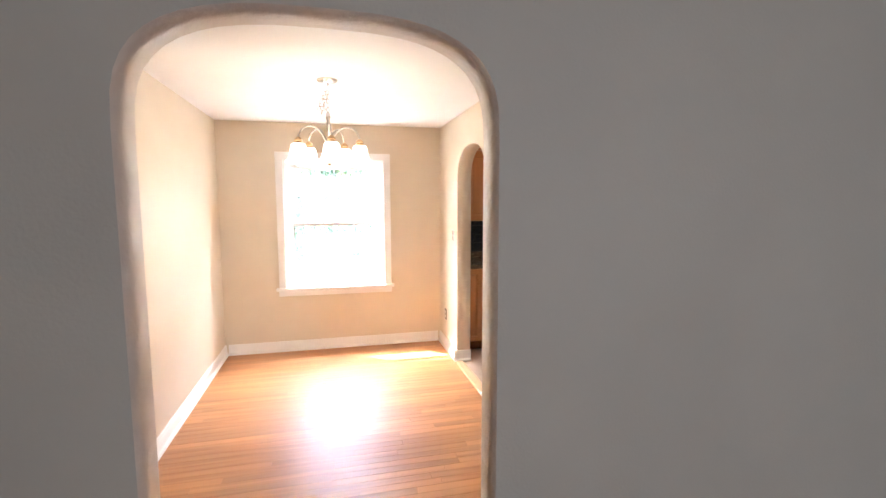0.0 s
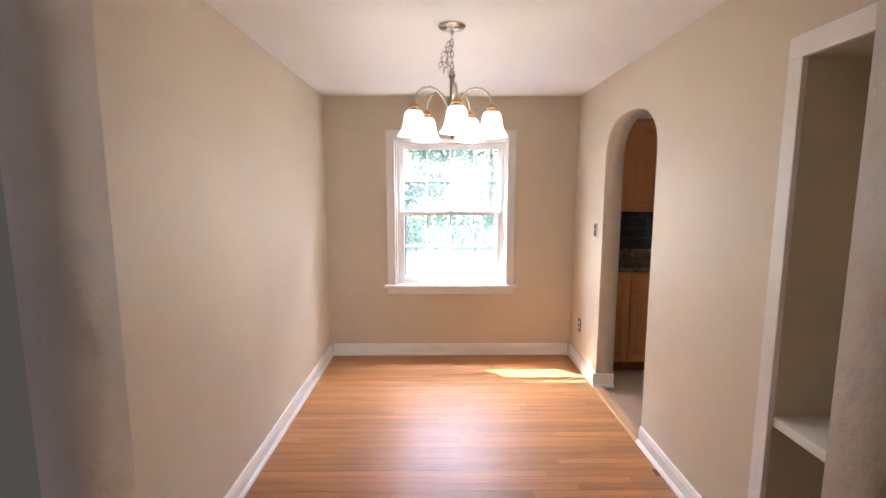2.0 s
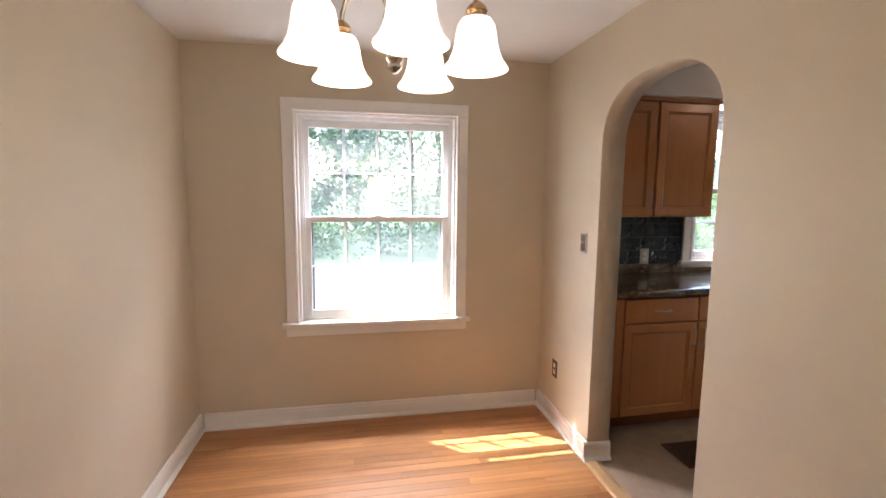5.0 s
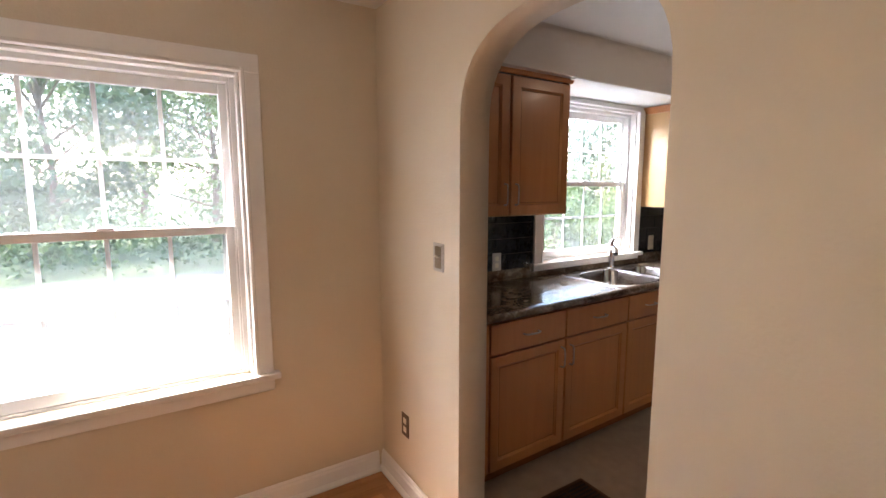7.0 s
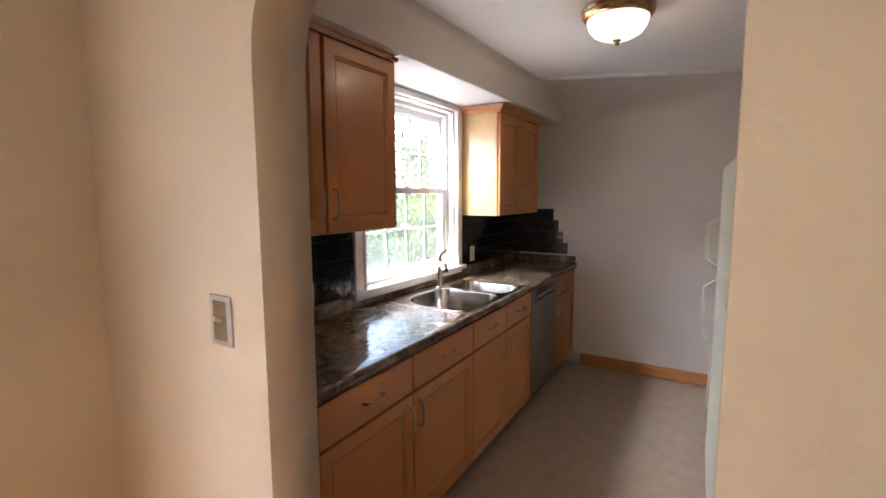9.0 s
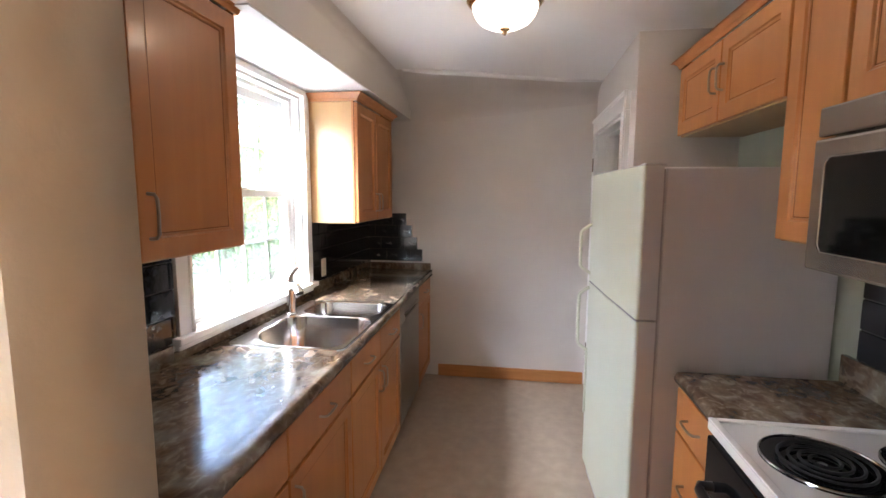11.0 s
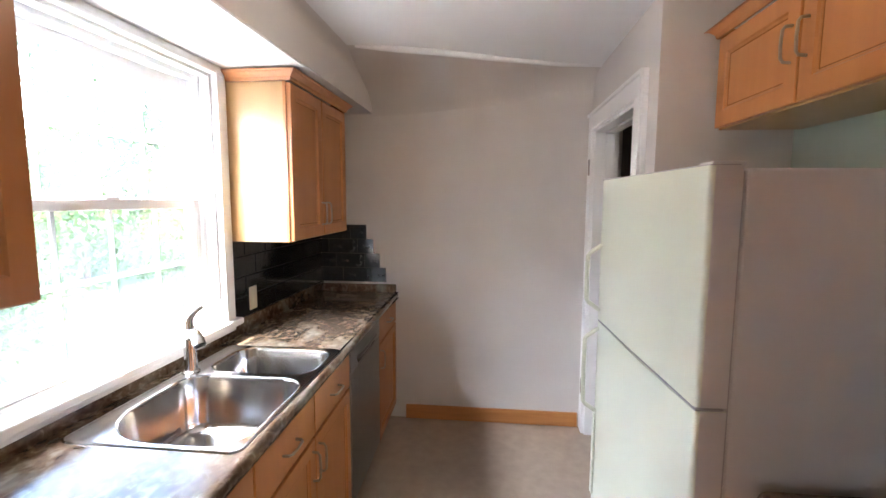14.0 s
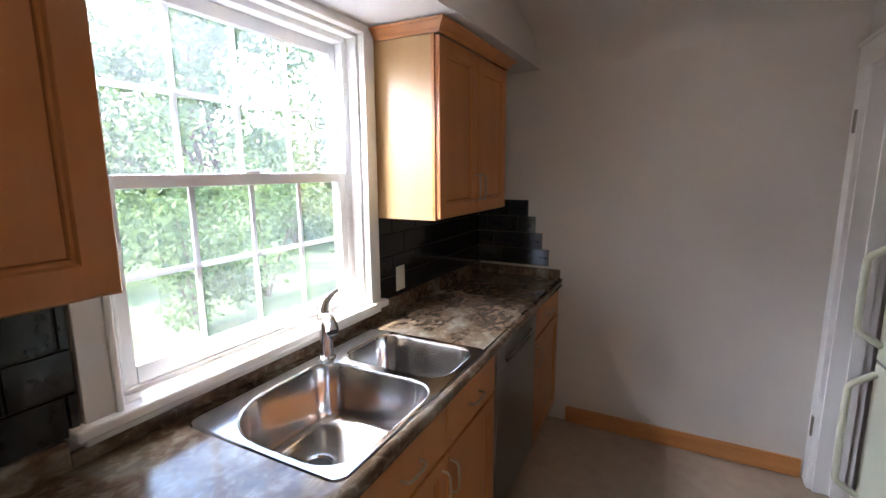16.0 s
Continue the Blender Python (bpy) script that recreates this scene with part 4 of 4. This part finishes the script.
for bx, by, br in ((SW - 0.195, -0.170, 0.110), (SW - 0.185, -0.410, 0.085), (0.185, -0.170, 0.085), (0.195, -0.410, 0.110)):
    pan = part("drip_pan", add_lathe(bmesh.new(), [(br + 0.014, 0.0010), (br + 0.012, 0.006), (br, 0.005), (br * 0.85, 0.0035), (br * 0.3, 0.0025), (0.01, 0.0022)], (bx, by, 0.9155), 36), BGLASS, st, "glossy black drip pan", smooth=True)
    pts = []
    turns = 4
    for k in range(turns * 24 + 1):
        a = 2 * math.pi * k / 24
        r = 0.02 + (br - 0.028) * k / (turns * 24)
        pts.append((bx + r * math.cos(a), by + r * math.sin(a), 0.9265))
    part("coil", tube(pts, 0.0036, 6), COIL, pan, "black coil element", smooth=True)
    part("pan_ring", add_tube(bmesh.new(), [(bx + (br + 0.012) * math.cos(2 * math.pi * k / 36), by + (br + 0.012) * math.sin(2 * math.pi * k / 36), 0.922) for k in range(36)], 0.003, 6, True), STEEL, pan, "chrome ring", smooth=True)

# ---- microwave ----
mw = thing("microwave", (2.310, 5.060, 1.347), "stainless steel over-range microwave with a black glass door", "microwave")
MW, MH = 0.754, 0.398
part("body", boxes((0.0, MW, -0.36, -0.045, 0.0, MH), bev=0.003), STEEL_A, mw)
part("vent_grille", boxes((0.0, MW, -0.045, -0.006, MH - 0.072, MH), bev=0.006), STEEL_A, mw, "steel vent strip")
d = part("door", boxes((0.16, MW, -0.043, 0.0, 0.0, MH - 0.077), bev=0.008), STEEL_A, mw, "brushed steel door")
part("window", prism([(x, z) for x, z in rounded(0.215, MW - 0.055, 0.050, MH - 0.125, 0.022, 5)], 1, 0.0005, 0.0035), BGLASS, d, "black door glass")
part("window_trim", add_tube(bmesh.new(), [(x, 0.003, z) for x, z in rounded(0.213, MW - 0.053, 0.048, MH - 0.123, 0.024, 5)], 0.0035, 6, True), STEEL, d, "bright steel window trim", smooth=True)
part("control_panel", boxes((0.0, 0.157, -0.043, -0.001, 0.0, MH - 0.077), bev=0.004), BGLASS, mw, "black control panel")
part("door_label", boxes((MW - 0.33, MW - 0.285, 0.0036, 0.0040, 0.15, 0.235)), PLATE, d, "small grey label on the glass")
part("handle", tube([(0.185, 0.0, 0.06), (0.185, 0.035, 0.075), (0.185, 0.040, MH / 2 - 0.04), (0.185, 0.035, MH - 0.165), (0.185, 0.0, MH - 0.150)], 0.009, 10), STEEL_A, mw, smooth=True)
part("filter", boxes((0.05, 0.33, -0.33, -0.10, -0.003, 0.0), (0.42, 0.70, -0.33, -0.10, -0.003, 0.0)), PLATE, mw, "grease filters")


# ---- chandelier ----
ch = thing("chandelier", (0.892, 5.142, -0.012), "five-arm nickel chandelier with lit frosted bell shades over the oak floor", "chandelier")
part("canopy", lathe([(0.068, CEIL + 0.012), (0.068, CEIL + 0.006), (0.060, CEIL - 0.002), (0.030, CEIL - 0.010), (0.012, CEIL - 0.014), (0.008, CEIL - 0.028)], (0, 0, 0), 28), NICKEL, ch, "satin nickel ceiling canopy", smooth=True)
part("stem", lathe([(0.006, 2.165), (0.013, 2.150), (0.017, 2.135), (0.0175, 2.125), (0.011, 2.112), (0.011, 2.00), (0.012, 1.985), (0.018, 1.975), (0.026, 1.962), (0.030, 1.945), (0.026, 1.925), (0.014, 1.905), (0.012, 1.870),
                   (0.020, 1.855), (0.022, 1.848), (0.014, 1.838), (0.018, 1.828), (0.006, 1.815)], (0, 0, 0), 24), NICKEL, ch, smooth=True)


def link(c, tilt, turn):
    m = Matrix.Translation(c) @ pose(0, 0, 0, 0, tilt, turn)
    return [m @ Vector((0.0085 * math.cos(radians(a)), 0, (0.017 + 0.0) * math.sin(radians(a)))) for a in range(0, 360, 30)]


z, k = 2.178, 0
while z < CEIL - 0.045:
    part("chain_link", add_tube(bmesh.new(), link((0, 0, z), 0, 90 * (k % 2)), 0.0022, 6, True), NICKEL, ch, smooth=True)
    z, k = z + 0.0275, k + 1
# slack loop of spare chain beside the stem
for k in range(11):
    a = radians(200 + 34 * k * 0.9)
    t = k / 10
    x, z = -0.036 * math.sin(math.pi * t) - 0.002, 2.285 - 0.125 * (1 - abs(1 - 2 * t)) if t < 0.5 else 2.160 + 0.125 * (2 * t - 1)
    x = -0.040 * math.sin(math.pi * min(1, t * 1.1)) if t < 0.9 else -0.004
    part("chain_link", add_tube(bmesh.new(), link((x - (0.018 if t < 0.5 else 0.0), 0.012, z), 25 if t < 0.5 else -35, 90 * (k % 2) + 20), 0.002, 6, True), NICKEL, ch, smooth=True)
part("cord", tube([(0.0, 0.010, CEIL - 0.03), (-0.006, 0.014, 2.30), (-0.024, 0.016, 2.24), (-0.018, 0.014, 2.185), (0.0, 0.008, 2.160)], 0.0022, 6), PULL, ch, smooth=True)
SR = 0.205
for ang in (-85, -13, 59, 131, 203):
    c, s = math.cos(radians(ang)), math.sin(radians(ang))
    prof = [(0.016, 1.965), (0.030, 1.990), (0.052, 2.028), (0.085, 2.055), (0.120, 2.064), (0.155, 2.056), (0.185, 2.032), (0.201, 2.000), (SR, 1.972)]
    arm = part("arm", tube([(r * c, r * s, z) for r, z in prof], 0.0062, 10), NICKEL, ch, smooth=True)
    part("socket", lathe([(0.010, 1.985), (0.018, 1.978), (0.024, 1.972), (0.027, 1.962), (0.022, 1.954), (0.030, 1.948), (0.033, 1.938), (0.030, 1.930)], (SR * c, SR * s, 0), 22), BRASS, arm, "copper-toned fitter", smooth=True)
    bell = [(0.022, 1.940), (0.040, 1.936), (0.050, 1.922), (0.055, 1.900), (0.058, 1.878), (0.064, 1.856), (0.074, 1.836), (0.084, 1.824), (0.088, 1.818), (0.086, 1.815), (0.081, 1.820), (0.071, 1.833), (0.061, 1.854), (0.054, 1.880), (0.050, 1.905), (0.045, 1.925)]
    part("shade", add_lathe(bmesh.new(), [(r * 0.94, z + 0.007) for r, z in bell], (SR * c, SR * s, 0), 32), SHADE, arm, "lit white frosted bell shade", smooth=True).visible_shadow = False

# ---- kitchen ceiling light ----
kl = thing("ceiling_light", (3.775, 5.851, CEIL), "flush ceiling light with a lit frosted bowl and bronze ring", "ceiling light")
part("ring", lathe([(0.160, 0.0), (0.163, -0.010), (0.156, -0.022), (0.160, -0.030), (0.152, -0.042), (0.142, -0.050), (0.134, -0.053)], (0, 0, 0), 44), BRASS, kl, "bronze stepped ring", smooth=True)
part("bowl", add_lathe(bmesh.new(), [(0.136, -0.050), (0.134, -0.066), (0.125, -0.090), (0.106, -0.113), (0.077, -0.129), (0.045, -0.137), (0.008, -0.139)], (0, 0, 0), 40), BOWL, kl, "lit frosted glass bowl", smooth=True).visible_shadow = False
part("finial", lathe([(0.010, -0.136), (0.020, -0.139), (0.021, -0.144), (0.012, -0.149), (0.009, -0.153), (0.012, -0.158), (0.005, -0.166)], (0, 0, 0), 18), BRASS, kl, "bronze finial", smooth=True)


# ---- plates, outlets, vents ----
def wall_plate(name, loc, turn, label, kind, material, group=""):
    """A cover plate 0.07 x 0.115 whose back is at y = 0 and which looks to -y before the turn."""
    o = thing(name, loc, label, kind, group)
    o.rotation_euler = (0, 0, radians(turn))
    part("plate", boxes((-0.036, 0.036, -0.005, 0, -0.058, 0.058), bev=0.003), material, o)
    return o


sw = wall_plate("light_switch", (DX1, 6.330, 1.228), -90, "brushed metal toggle light switch plate beside the kitchen arch", "light switch", PLATE)
sw.scale = (1.1, 1, 1)
part("frame_line", boxes((-0.022, 0.022, -0.0065, -0.005, -0.045, 0.045), bev=0.001), STEEL, sw)
part("toggle", tube([(0, -0.006, 0.0), (0, -0.020, 0.008)], [0.005, 0.004], 8), IVORY, sw, "ivory toggle")
for nm, loc, turn, material, label in (("outlet", (DX1, 6.638, 0.362), -90, VENT, "brown duplex outlet with ivory sockets above the baseboard"),
                                       ("outlet", (2.93, KY1 - 0.008, 1.04), 0, PLATE, "metal outlet plate on the black tiles"),
                                       ("outlet", (4.565, KY1 - 0.008, 1.065), 0, IVORY, "ivory outlet on the black tiles")):
    o = wall_plate(nm, loc, turn, label, "outlet", material)
    for z in (-0.022, 0.022):
        part("socket", boxes((-0.014, 0.014, -0.007, -0.005, z - 0.014, z + 0.014), bev=0.001), IVORY, o, "ivory socket face")


def floor_vent(x, y, w, d, turn, label):
    o = thing("floor_vent", (x, y, 0), label, "floor vent", "floor vents")
    o.rotation_euler = (0, 0, radians(turn))
    part("rim", boxes((-w / 2, w / 2, -d / 2, -d / 2 + 0.018, 0, 0.005), (-w / 2, w / 2, d / 2 - 0.018, d / 2, 0, 0.005), (-w / 2, -w / 2 + 0.018, -d / 2 + 0.018, d / 2 - 0.018, 0, 0.005), (w / 2 - 0.018, w / 2, -d / 2 + 0.018, d / 2 - 0.018, 0, 0.005), bev=0.001), VENT, o)
    # thin black sheet below the louvers stands for shade in the duct
    part("duct_dark", boxes((-w / 2 + 0.01, w / 2 - 0.01, -d / 2 + 0.01, d / 2 - 0.01, 0.0003, 0.0010)), BLACK, o, "black sheet for the dark inside the duct")
    n = 9
    for i in range(n):
        yy = -d / 2 + 0.018 + (d - 0.036) * (i + 0.5) / n
        part("louver", boxes((-w / 2 + 0.018, w / 2 - 0.018, yy - 0.004, yy + 0.004, 0.0012, 0.0045)), VENT, o)
    part("spine", boxes((-0.004, 0.004, -d / 2 + 0.018, d / 2 - 0.018, 0.0046, 0.0056)), VENT, o)


floor_vent(2.738, 6.125, 0.30, 0.25, 0, "dark bronze floor register in the kitchen floor")
floor_vent(1.865, 4.475, 0.15, 0.26, 0, "dark bronze floor register in the oak floor")

# ---- outside ----
GRASS = mat("lawn", (0.05, 0.08, 0.03), rough=0.9, vary=0.3, scale=3)
PAVE = mat("grey_asphalt", (0.036, 0.041, 0.048), rough=0.85, vary=0.08, scale=1.2, bump=0.3, bscale=30)
BARK = mat("bark", (0.10, 0.075, 0.05), rough=0.9, vary=0.3, scale=8, bump=1.0, bscale=12)


def leaf_mat(name, a, b):
    m = bpy.data.materials.new(name)
    m.use_nodes = True
    nt = m.node_tree
    p = nt.nodes["Principled BSDF"]
    p.inputs["Roughness"].default_value = 0.55
    g = nt.nodes.new("ShaderNodeNewGeometry")
    r = nt.nodes.new("ShaderNodeValToRGB")
    r.color_ramp.elements[0].color, r.color_ramp.elements[1].color = (*a, 1), (*b, 1)
    nt.links.new(g.outputs["Random Per Island"], r.inputs[0])
    nt.links.new(r.outputs[0], p.inputs["Base Color"])
    t = nt.nodes.new("ShaderNodeBsdfTranslucent")
    nt.links.new(r.outputs[0], t.inputs["Color"])
    mx = nt.nodes.new("ShaderNodeMixShader")
    mx.inputs[0].default_value = 0.45
    nt.links.new(p.outputs[0], mx.inputs[1])
    nt.links.new(t.outputs[0], mx.inputs[2])
    nt.links.new(mx.outputs[0], nt.nodes["Material Output"].inputs["Surface"])
    return m


LEAF = leaf_mat("leaves_green", (0.045, 0.085, 0.042), (0.085, 0.13, 0.06))
LEAF_Y = leaf_mat("leaves_yellow_green", (0.055, 0.10, 0.035), (0.13, 0.18, 0.065))
structure("ground", boxes((-150, 150, YOUT + 0.02, 300, GROUND - 0.2, GROUND), (-150, 150, -200, -3.0, GROUND - 0.2, GROUND)), GRASS, "green lawn")
structure("driveway", boxes((-14, 5.0, YOUT + 0.6, 17.5, GROUND, GROUND + 0.02)), PAVE, "grey sunlit asphalt yard")
structure("wall_outside", boxes((DX0 - 1.5, KX1 + 1.5, YOUT + 0.001, YOUT + 0.012, GROUND, 0.55)), mat("outside_siding", (0.5, 0.5, 0.48), rough=0.7), "pale outside wall foot")
# unseen overhangs added to trim the sun patches, deeper on the kitchen side
structure("sun_block_overhang", boxes((DX0 - 2.5, 1.9, YOUT, 7.49, 2.46, 2.56), (1.9, KX1 + 1.8, YOUT, 7.70, 2.46, 2.56)), mat("sun_block_paint", (0.6, 0.6, 0.58), rough=0.6), "unseen overhang added to keep sun off the windows")
structure("roof", boxes((LX0 - 1.0, KX1 + 1.8, LY0 - 1.0, YOUT, CEIL + 0.12, CEIL + 0.2)), mat("roof_deck", (0.2, 0.2, 0.2), rough=0.8))


def leaves(rng, centres, per, size, spread):
    """Small bent leaves scattered in clumps."""
    verts, faces = [], []
    for cx, cy, cz, cr in centres:
        for _ in range(per):
            d = rng.normal(size=3)
            d /= np.linalg.norm(d)
            p = np.array((cx, cy, cz)) + d * cr * (0.45 + 0.6 * rng.random()) * (1, 1, spread)
            u = rng.normal(size=3)
            u /= np.linalg.norm(u)
            w = np.cross(u, rng.normal(size=3))
            w /= np.linalg.norm(w)
            s = size * (0.6 + 0.8 * rng.random())
            i = len(verts)
            verts += [p - u * s, p + w * s * 0.5, p + u * s, p - w * s * 0.5]
            faces += [(i, i + 1, i + 2), (i, i + 2, i + 3)]
    me = bpy.data.meshes.new("crown")
    me.from_pydata([tuple(v) for v in verts], [], faces)
    return me


def tree(x, y, h, r, seed, leaf, per=190, size=0.12, low=0.35):
    rng = np.random.default_rng(seed)
    t = thing("tree", (x, y, GROUND), "broadleaf tree with a full uneven crown behind the yard", "tree", "trees behind the house")
    bm = bmesh.new()
    add_tube(bm, [(0, 0, 0), (0.05 * r, 0.02, h * 0.3), (0.0, 0.05 * r, h * 0.55), (0.06 * r, 0, h * 0.85)], [0.035 * r, 0.028 * r, 0.02 * r, 0.02], 10)
    cs = []
    for i in range(46):
        a, e = rng.random() * 2 * math.pi, rng.random()
        zz = h * (low + (1 - low) * e)
        rr = r * (0.35 + 0.65 * math.sin(math.pi * min(1, 0.18 + e * 0.82))) * (0.35 + 0.65 * rng.random())
        c = (rr * math.cos(a), rr * math.sin(a), zz)
        cs.append((*c, r * (0.22 + 0.14 * rng.random())))
        if i % 3 == 0:
            add_tube(bm, [(0, 0, zz * 0.62), (c[0] * 0.5, c[1] * 0.5, zz * 0.82), c], [0.05, 0.03, 0.012], 6)
    part("trunk", bm, BARK, t, "rough brown trunk and limbs", smooth=True)
    me = leaves(rng, cs, per, size, 0.75)
    me.materials.append(leaf)
    c = new("crown", me)
    c.parent = t
    return t


for k, (x, y, h, r, lf) in enumerate(((-4.6, 25.5, 9, 3.6, LEAF), (-1.5, 23, 8, 3.6, LEAF), (3.2, 25, 10, 4.2, LEAF_Y), (8.0, 23, 9, 4.0, LEAF_Y), (13.5, 20.5, 9, 4.2, LEAF_Y), (11.5, 18.5, 7.5, 3.0, LEAF_Y), (18, 14.5, 8, 3.4, LEAF_Y),
                                      (20, 17, 10, 4.5, LEAF), (0.8, 29, 12, 4.6, LEAF), (5.5, 31, 13, 5.5, LEAF))):
    tree(x, y, h, r, 11 + k, lf, low=0.06)


def hedge(x0, x1, y, h, seed):
    rng = np.random.default_rng(seed)
    cs = [(x, y + rng.normal() * 0.4, GROUND + h * (0.25 + 0.6 * rng.random()), 0.55 + 0.25 * rng.random()) for x in np.arange(x0, x1, 0.22)]
    me = leaves(rng, cs, 70, 0.075, 0.8)
    me.materials.append(LEAF)
    tagged(new("hedge", me), "clipped dark green hedge along the far side of the yard", "hedge")


hedge(-6, 6, 18.6, 1.3, 5)
hedge(6, 22, 18.8, 1.1, 6)


def shrub(x, y, r, h, seed, leaf):
    rng = np.random.default_rng(seed)
    o = thing("shrub", (x, y, GROUND), "loose sunlit yellow-green shrub in the yard", "shrub", "shrubs in the yard")
    cs = [(r * 0.7 * rng.normal() * 0.6, r * 0.7 * rng.normal() * 0.6, h * (0.15 + 0.75 * rng.random()), r * (0.3 + 0.2 * rng.random())) for _ in range(16)]
    me = leaves(rng, cs, 150, 0.055, 0.85)
    me.materials.append(leaf)
    c = new("foliage", me)
    c.parent = o
    bm = bmesh.new()
    for cx, cy, cz, _ in cs[:6]:
        add_tube(bm, [(0, 0, 0), (cx * 0.4, cy * 0.4, cz * 0.5), (cx, cy, cz)], [0.03, 0.02, 0.008], 6)
    part("stems", bm, BARK, o, "thin brown stems")


for k, (x, y, r, h) in enumerate(((6.6, 11.6, 1.0, 1.9), (8.3, 12.2, 1.2, 2.3), (10.2, 11.6, 1.2, 2.1), (12.4, 11.9, 1.3, 2.5), (9.2, 14.6, 1.4, 2.9), (12.0, 15.2, 1.5, 3.1), (7.0, 15.4, 1.3, 2.7), (14.8, 13.5, 1.5, 2.9), (16.5, 11.0, 1.5, 2.6))):
    shrub(x, y, r, h, 40 + k, LEAF_Y)


# ---- black wall tiles of the kitchen ----
TW, TH, TG = 0.205, 0.1005, 0.0035


def tile_mesh(w, h, t=0.007):
    """A glazed tile with a soft edge, from its corner, looking to -y."""
    bm = bmesh.new()
    b = 0.002
    lo = [bm.verts.new(p) for p in ((0, 0, 0), (w, 0, 0), (w, 0, h), (0, 0, h))]
    hi = [bm.verts.new(p) for p in ((b, -t, b), (w - b, -t, b), (w - b, -t, h - b), (b, -t, h - b))]
    bm.faces.new(hi)
    for i in range(4):
        bm.faces.new((lo[i], lo[(i + 1) % 4], hi[(i + 1) % 4], hi[i]))
    bmesh.ops.recalc_face_normals(bm, faces=bm.faces)
    me = bpy.data.meshes.new("tile")
    bm.to_mesh(me)
    bm.free()
    me.materials.append(TILE)
    return me


TILES = {}


def tile_wall(name, m, rows, label):
    """Grout bed with running-bond tiles. m: pose of the wall's corner, x along it; rows: z, height, start, end, offset."""
    bed = structure(name, boxes(*((a, b, -0.0035, 0, z, z + h) for z, h, a, b, _ in rows)), GROUT, label)
    bed.matrix_basis = m
    for z, h, a, b, off in rows:
        x = a - off
        while x < b - 0.012:
            x0, x1 = max(a, x), min(b, x + TW)
            x += TW
            w = round(x1 - x0 - TG, 3)
            if w < 0.012:
                continue
            key = (w, round(h - TG, 3))
            if key not in TILES:
                TILES[key] = tile_mesh(*key)
            o = new("tile", TILES[key])
            o.parent = bed
            o.location = (x0 + TG / 2, -0.0035, z + TG / 2)
            o.rotation_euler = (radians(random.uniform(-0.4, 0.4)), 0, radians(random.uniform(-0.3, 0.3)))
    return bed


Z0 = CT + 0.070
ROWS = [(Z0 + TH * i, TH if i < 3 else 1.364 - Z0 - 3 * TH) for i in range(4)]
tile_wall("tile_wall_north_west", pose(KX0, KY1, 0), [(z, h, 0, 1.047, 0.1 * (i % 2)) for i, (z, h) in enumerate(ROWS)], "glossy black running-bond tiles")
tile_wall("tile_wall_north_east", pose(4.398, KY1, 0), [(z, h, 0, KX1 - 4.398, 0.1 * (i % 2)) for i, (z, h) in enumerate(ROWS)], "glossy black running-bond tiles")
E0 = CT + 0.055
steps = (0.470, 0.470, 0.427, 0.382, 0.334)
zs = (E0, 0.983, 1.083, 1.184, 1.284)
tile_wall("tile_wall_east", pose(KX1, KY1, 0, 0, 0, -90), [(zs[i], (0.014, TH, TH, TH, TH)[i], 0.008, steps[i], 0.05 * i) for i in range(5) if i], "glossy black tiles with a stepped end")
tile_wall("tile_wall_range", pose(3.385, KY0, 0, 0, 0, 180), [(1.009 + TH * i, TH if i < 3 else 0.06, 0, 1.18, 0.1 * (i % 2)) for i in range(4)], "glossy black running-bond tiles behind the range")

# ---- oak strip floor ----
PW, PT = 0.0575, 0.012
STRIPS = {}


def strip(length):
    key = round(length, 2)
    if key not in STRIPS:
        bm = bmesh.new()
        b = 0.0008
        L, W = key, PW - 0.0006
        lo = [bm.verts.new(p) for p in ((0, 0, -PT), (L, 0, -PT), (L, W, -PT), (0, W, -PT))]
        md = [bm.verts.new(p) for p in ((0, 0, -b), (L, 0, -b), (L, W, -b), (0, W, -b))]
        hi = [bm.verts.new(p) for p in ((b, b, 0), (L - b, b, 0), (L - b, W - b, 0), (b, W - b, 0))]
        bm.faces.new(hi)
        for p, q in ((lo, md), (md, hi)):
            for i in range(4):
                bm.faces.new((p[i], p[(i + 1) % 4], q[(i + 1) % 4], q[i]))
        me = bpy.data.meshes.new("plank")
        bm.to_mesh(me)
        bm.free()
        me.materials.append(OAK)
        STRIPS[key] = me
    return STRIPS[key], key


def lay_strips(x0, x1, y0, y1, parent):
    rng = random.Random(7)
    y = y0
    while y < y1 - 0.005:
        x = x0 - rng.choice((0.0, 0.3, 0.5, 0.8))
        while x < x1 - 0.02:
            L = rng.choice((0.45, 0.6, 0.8, 1.0, 1.25, 1.5, 1.8))
            a, b = max(x, x0), min(x + L, x1)
            x += L
            if b - a < 0.04:
                continue
            me, key = strip(b - a)
            o = new("plank", me)
            o.parent = parent
            o.location = (a, y, random.uniform(-0.0003, 0.0))
        y += PW


lay_strips(DX0, 2.05, 3.14, DY1, bpy.data.objects["floor"])
bm = bmesh.new()
rng = random.Random(3)
y = 3.13 - PW
while y > LY0:
    x = LX0 - rng.random()
    while x < LX1:
        L = rng.uniform(0.5, 1.8)
        a, b = max(x, LX0), min(x + L, LX1)
        x += L
        if b - a > 0.02:
            bm.faces.new([bm.verts.new(p) for p in ((a, y, 0), (b - 0.001, y, 0), (b - 0.001, y + PW - 0.001, 0), (a, y + PW - 0.001, 0))])
    y -= PW
tagged(part("living_floor_strips", bm, OAK), "oak strip floor of the first room", "floor", kind="stuff")
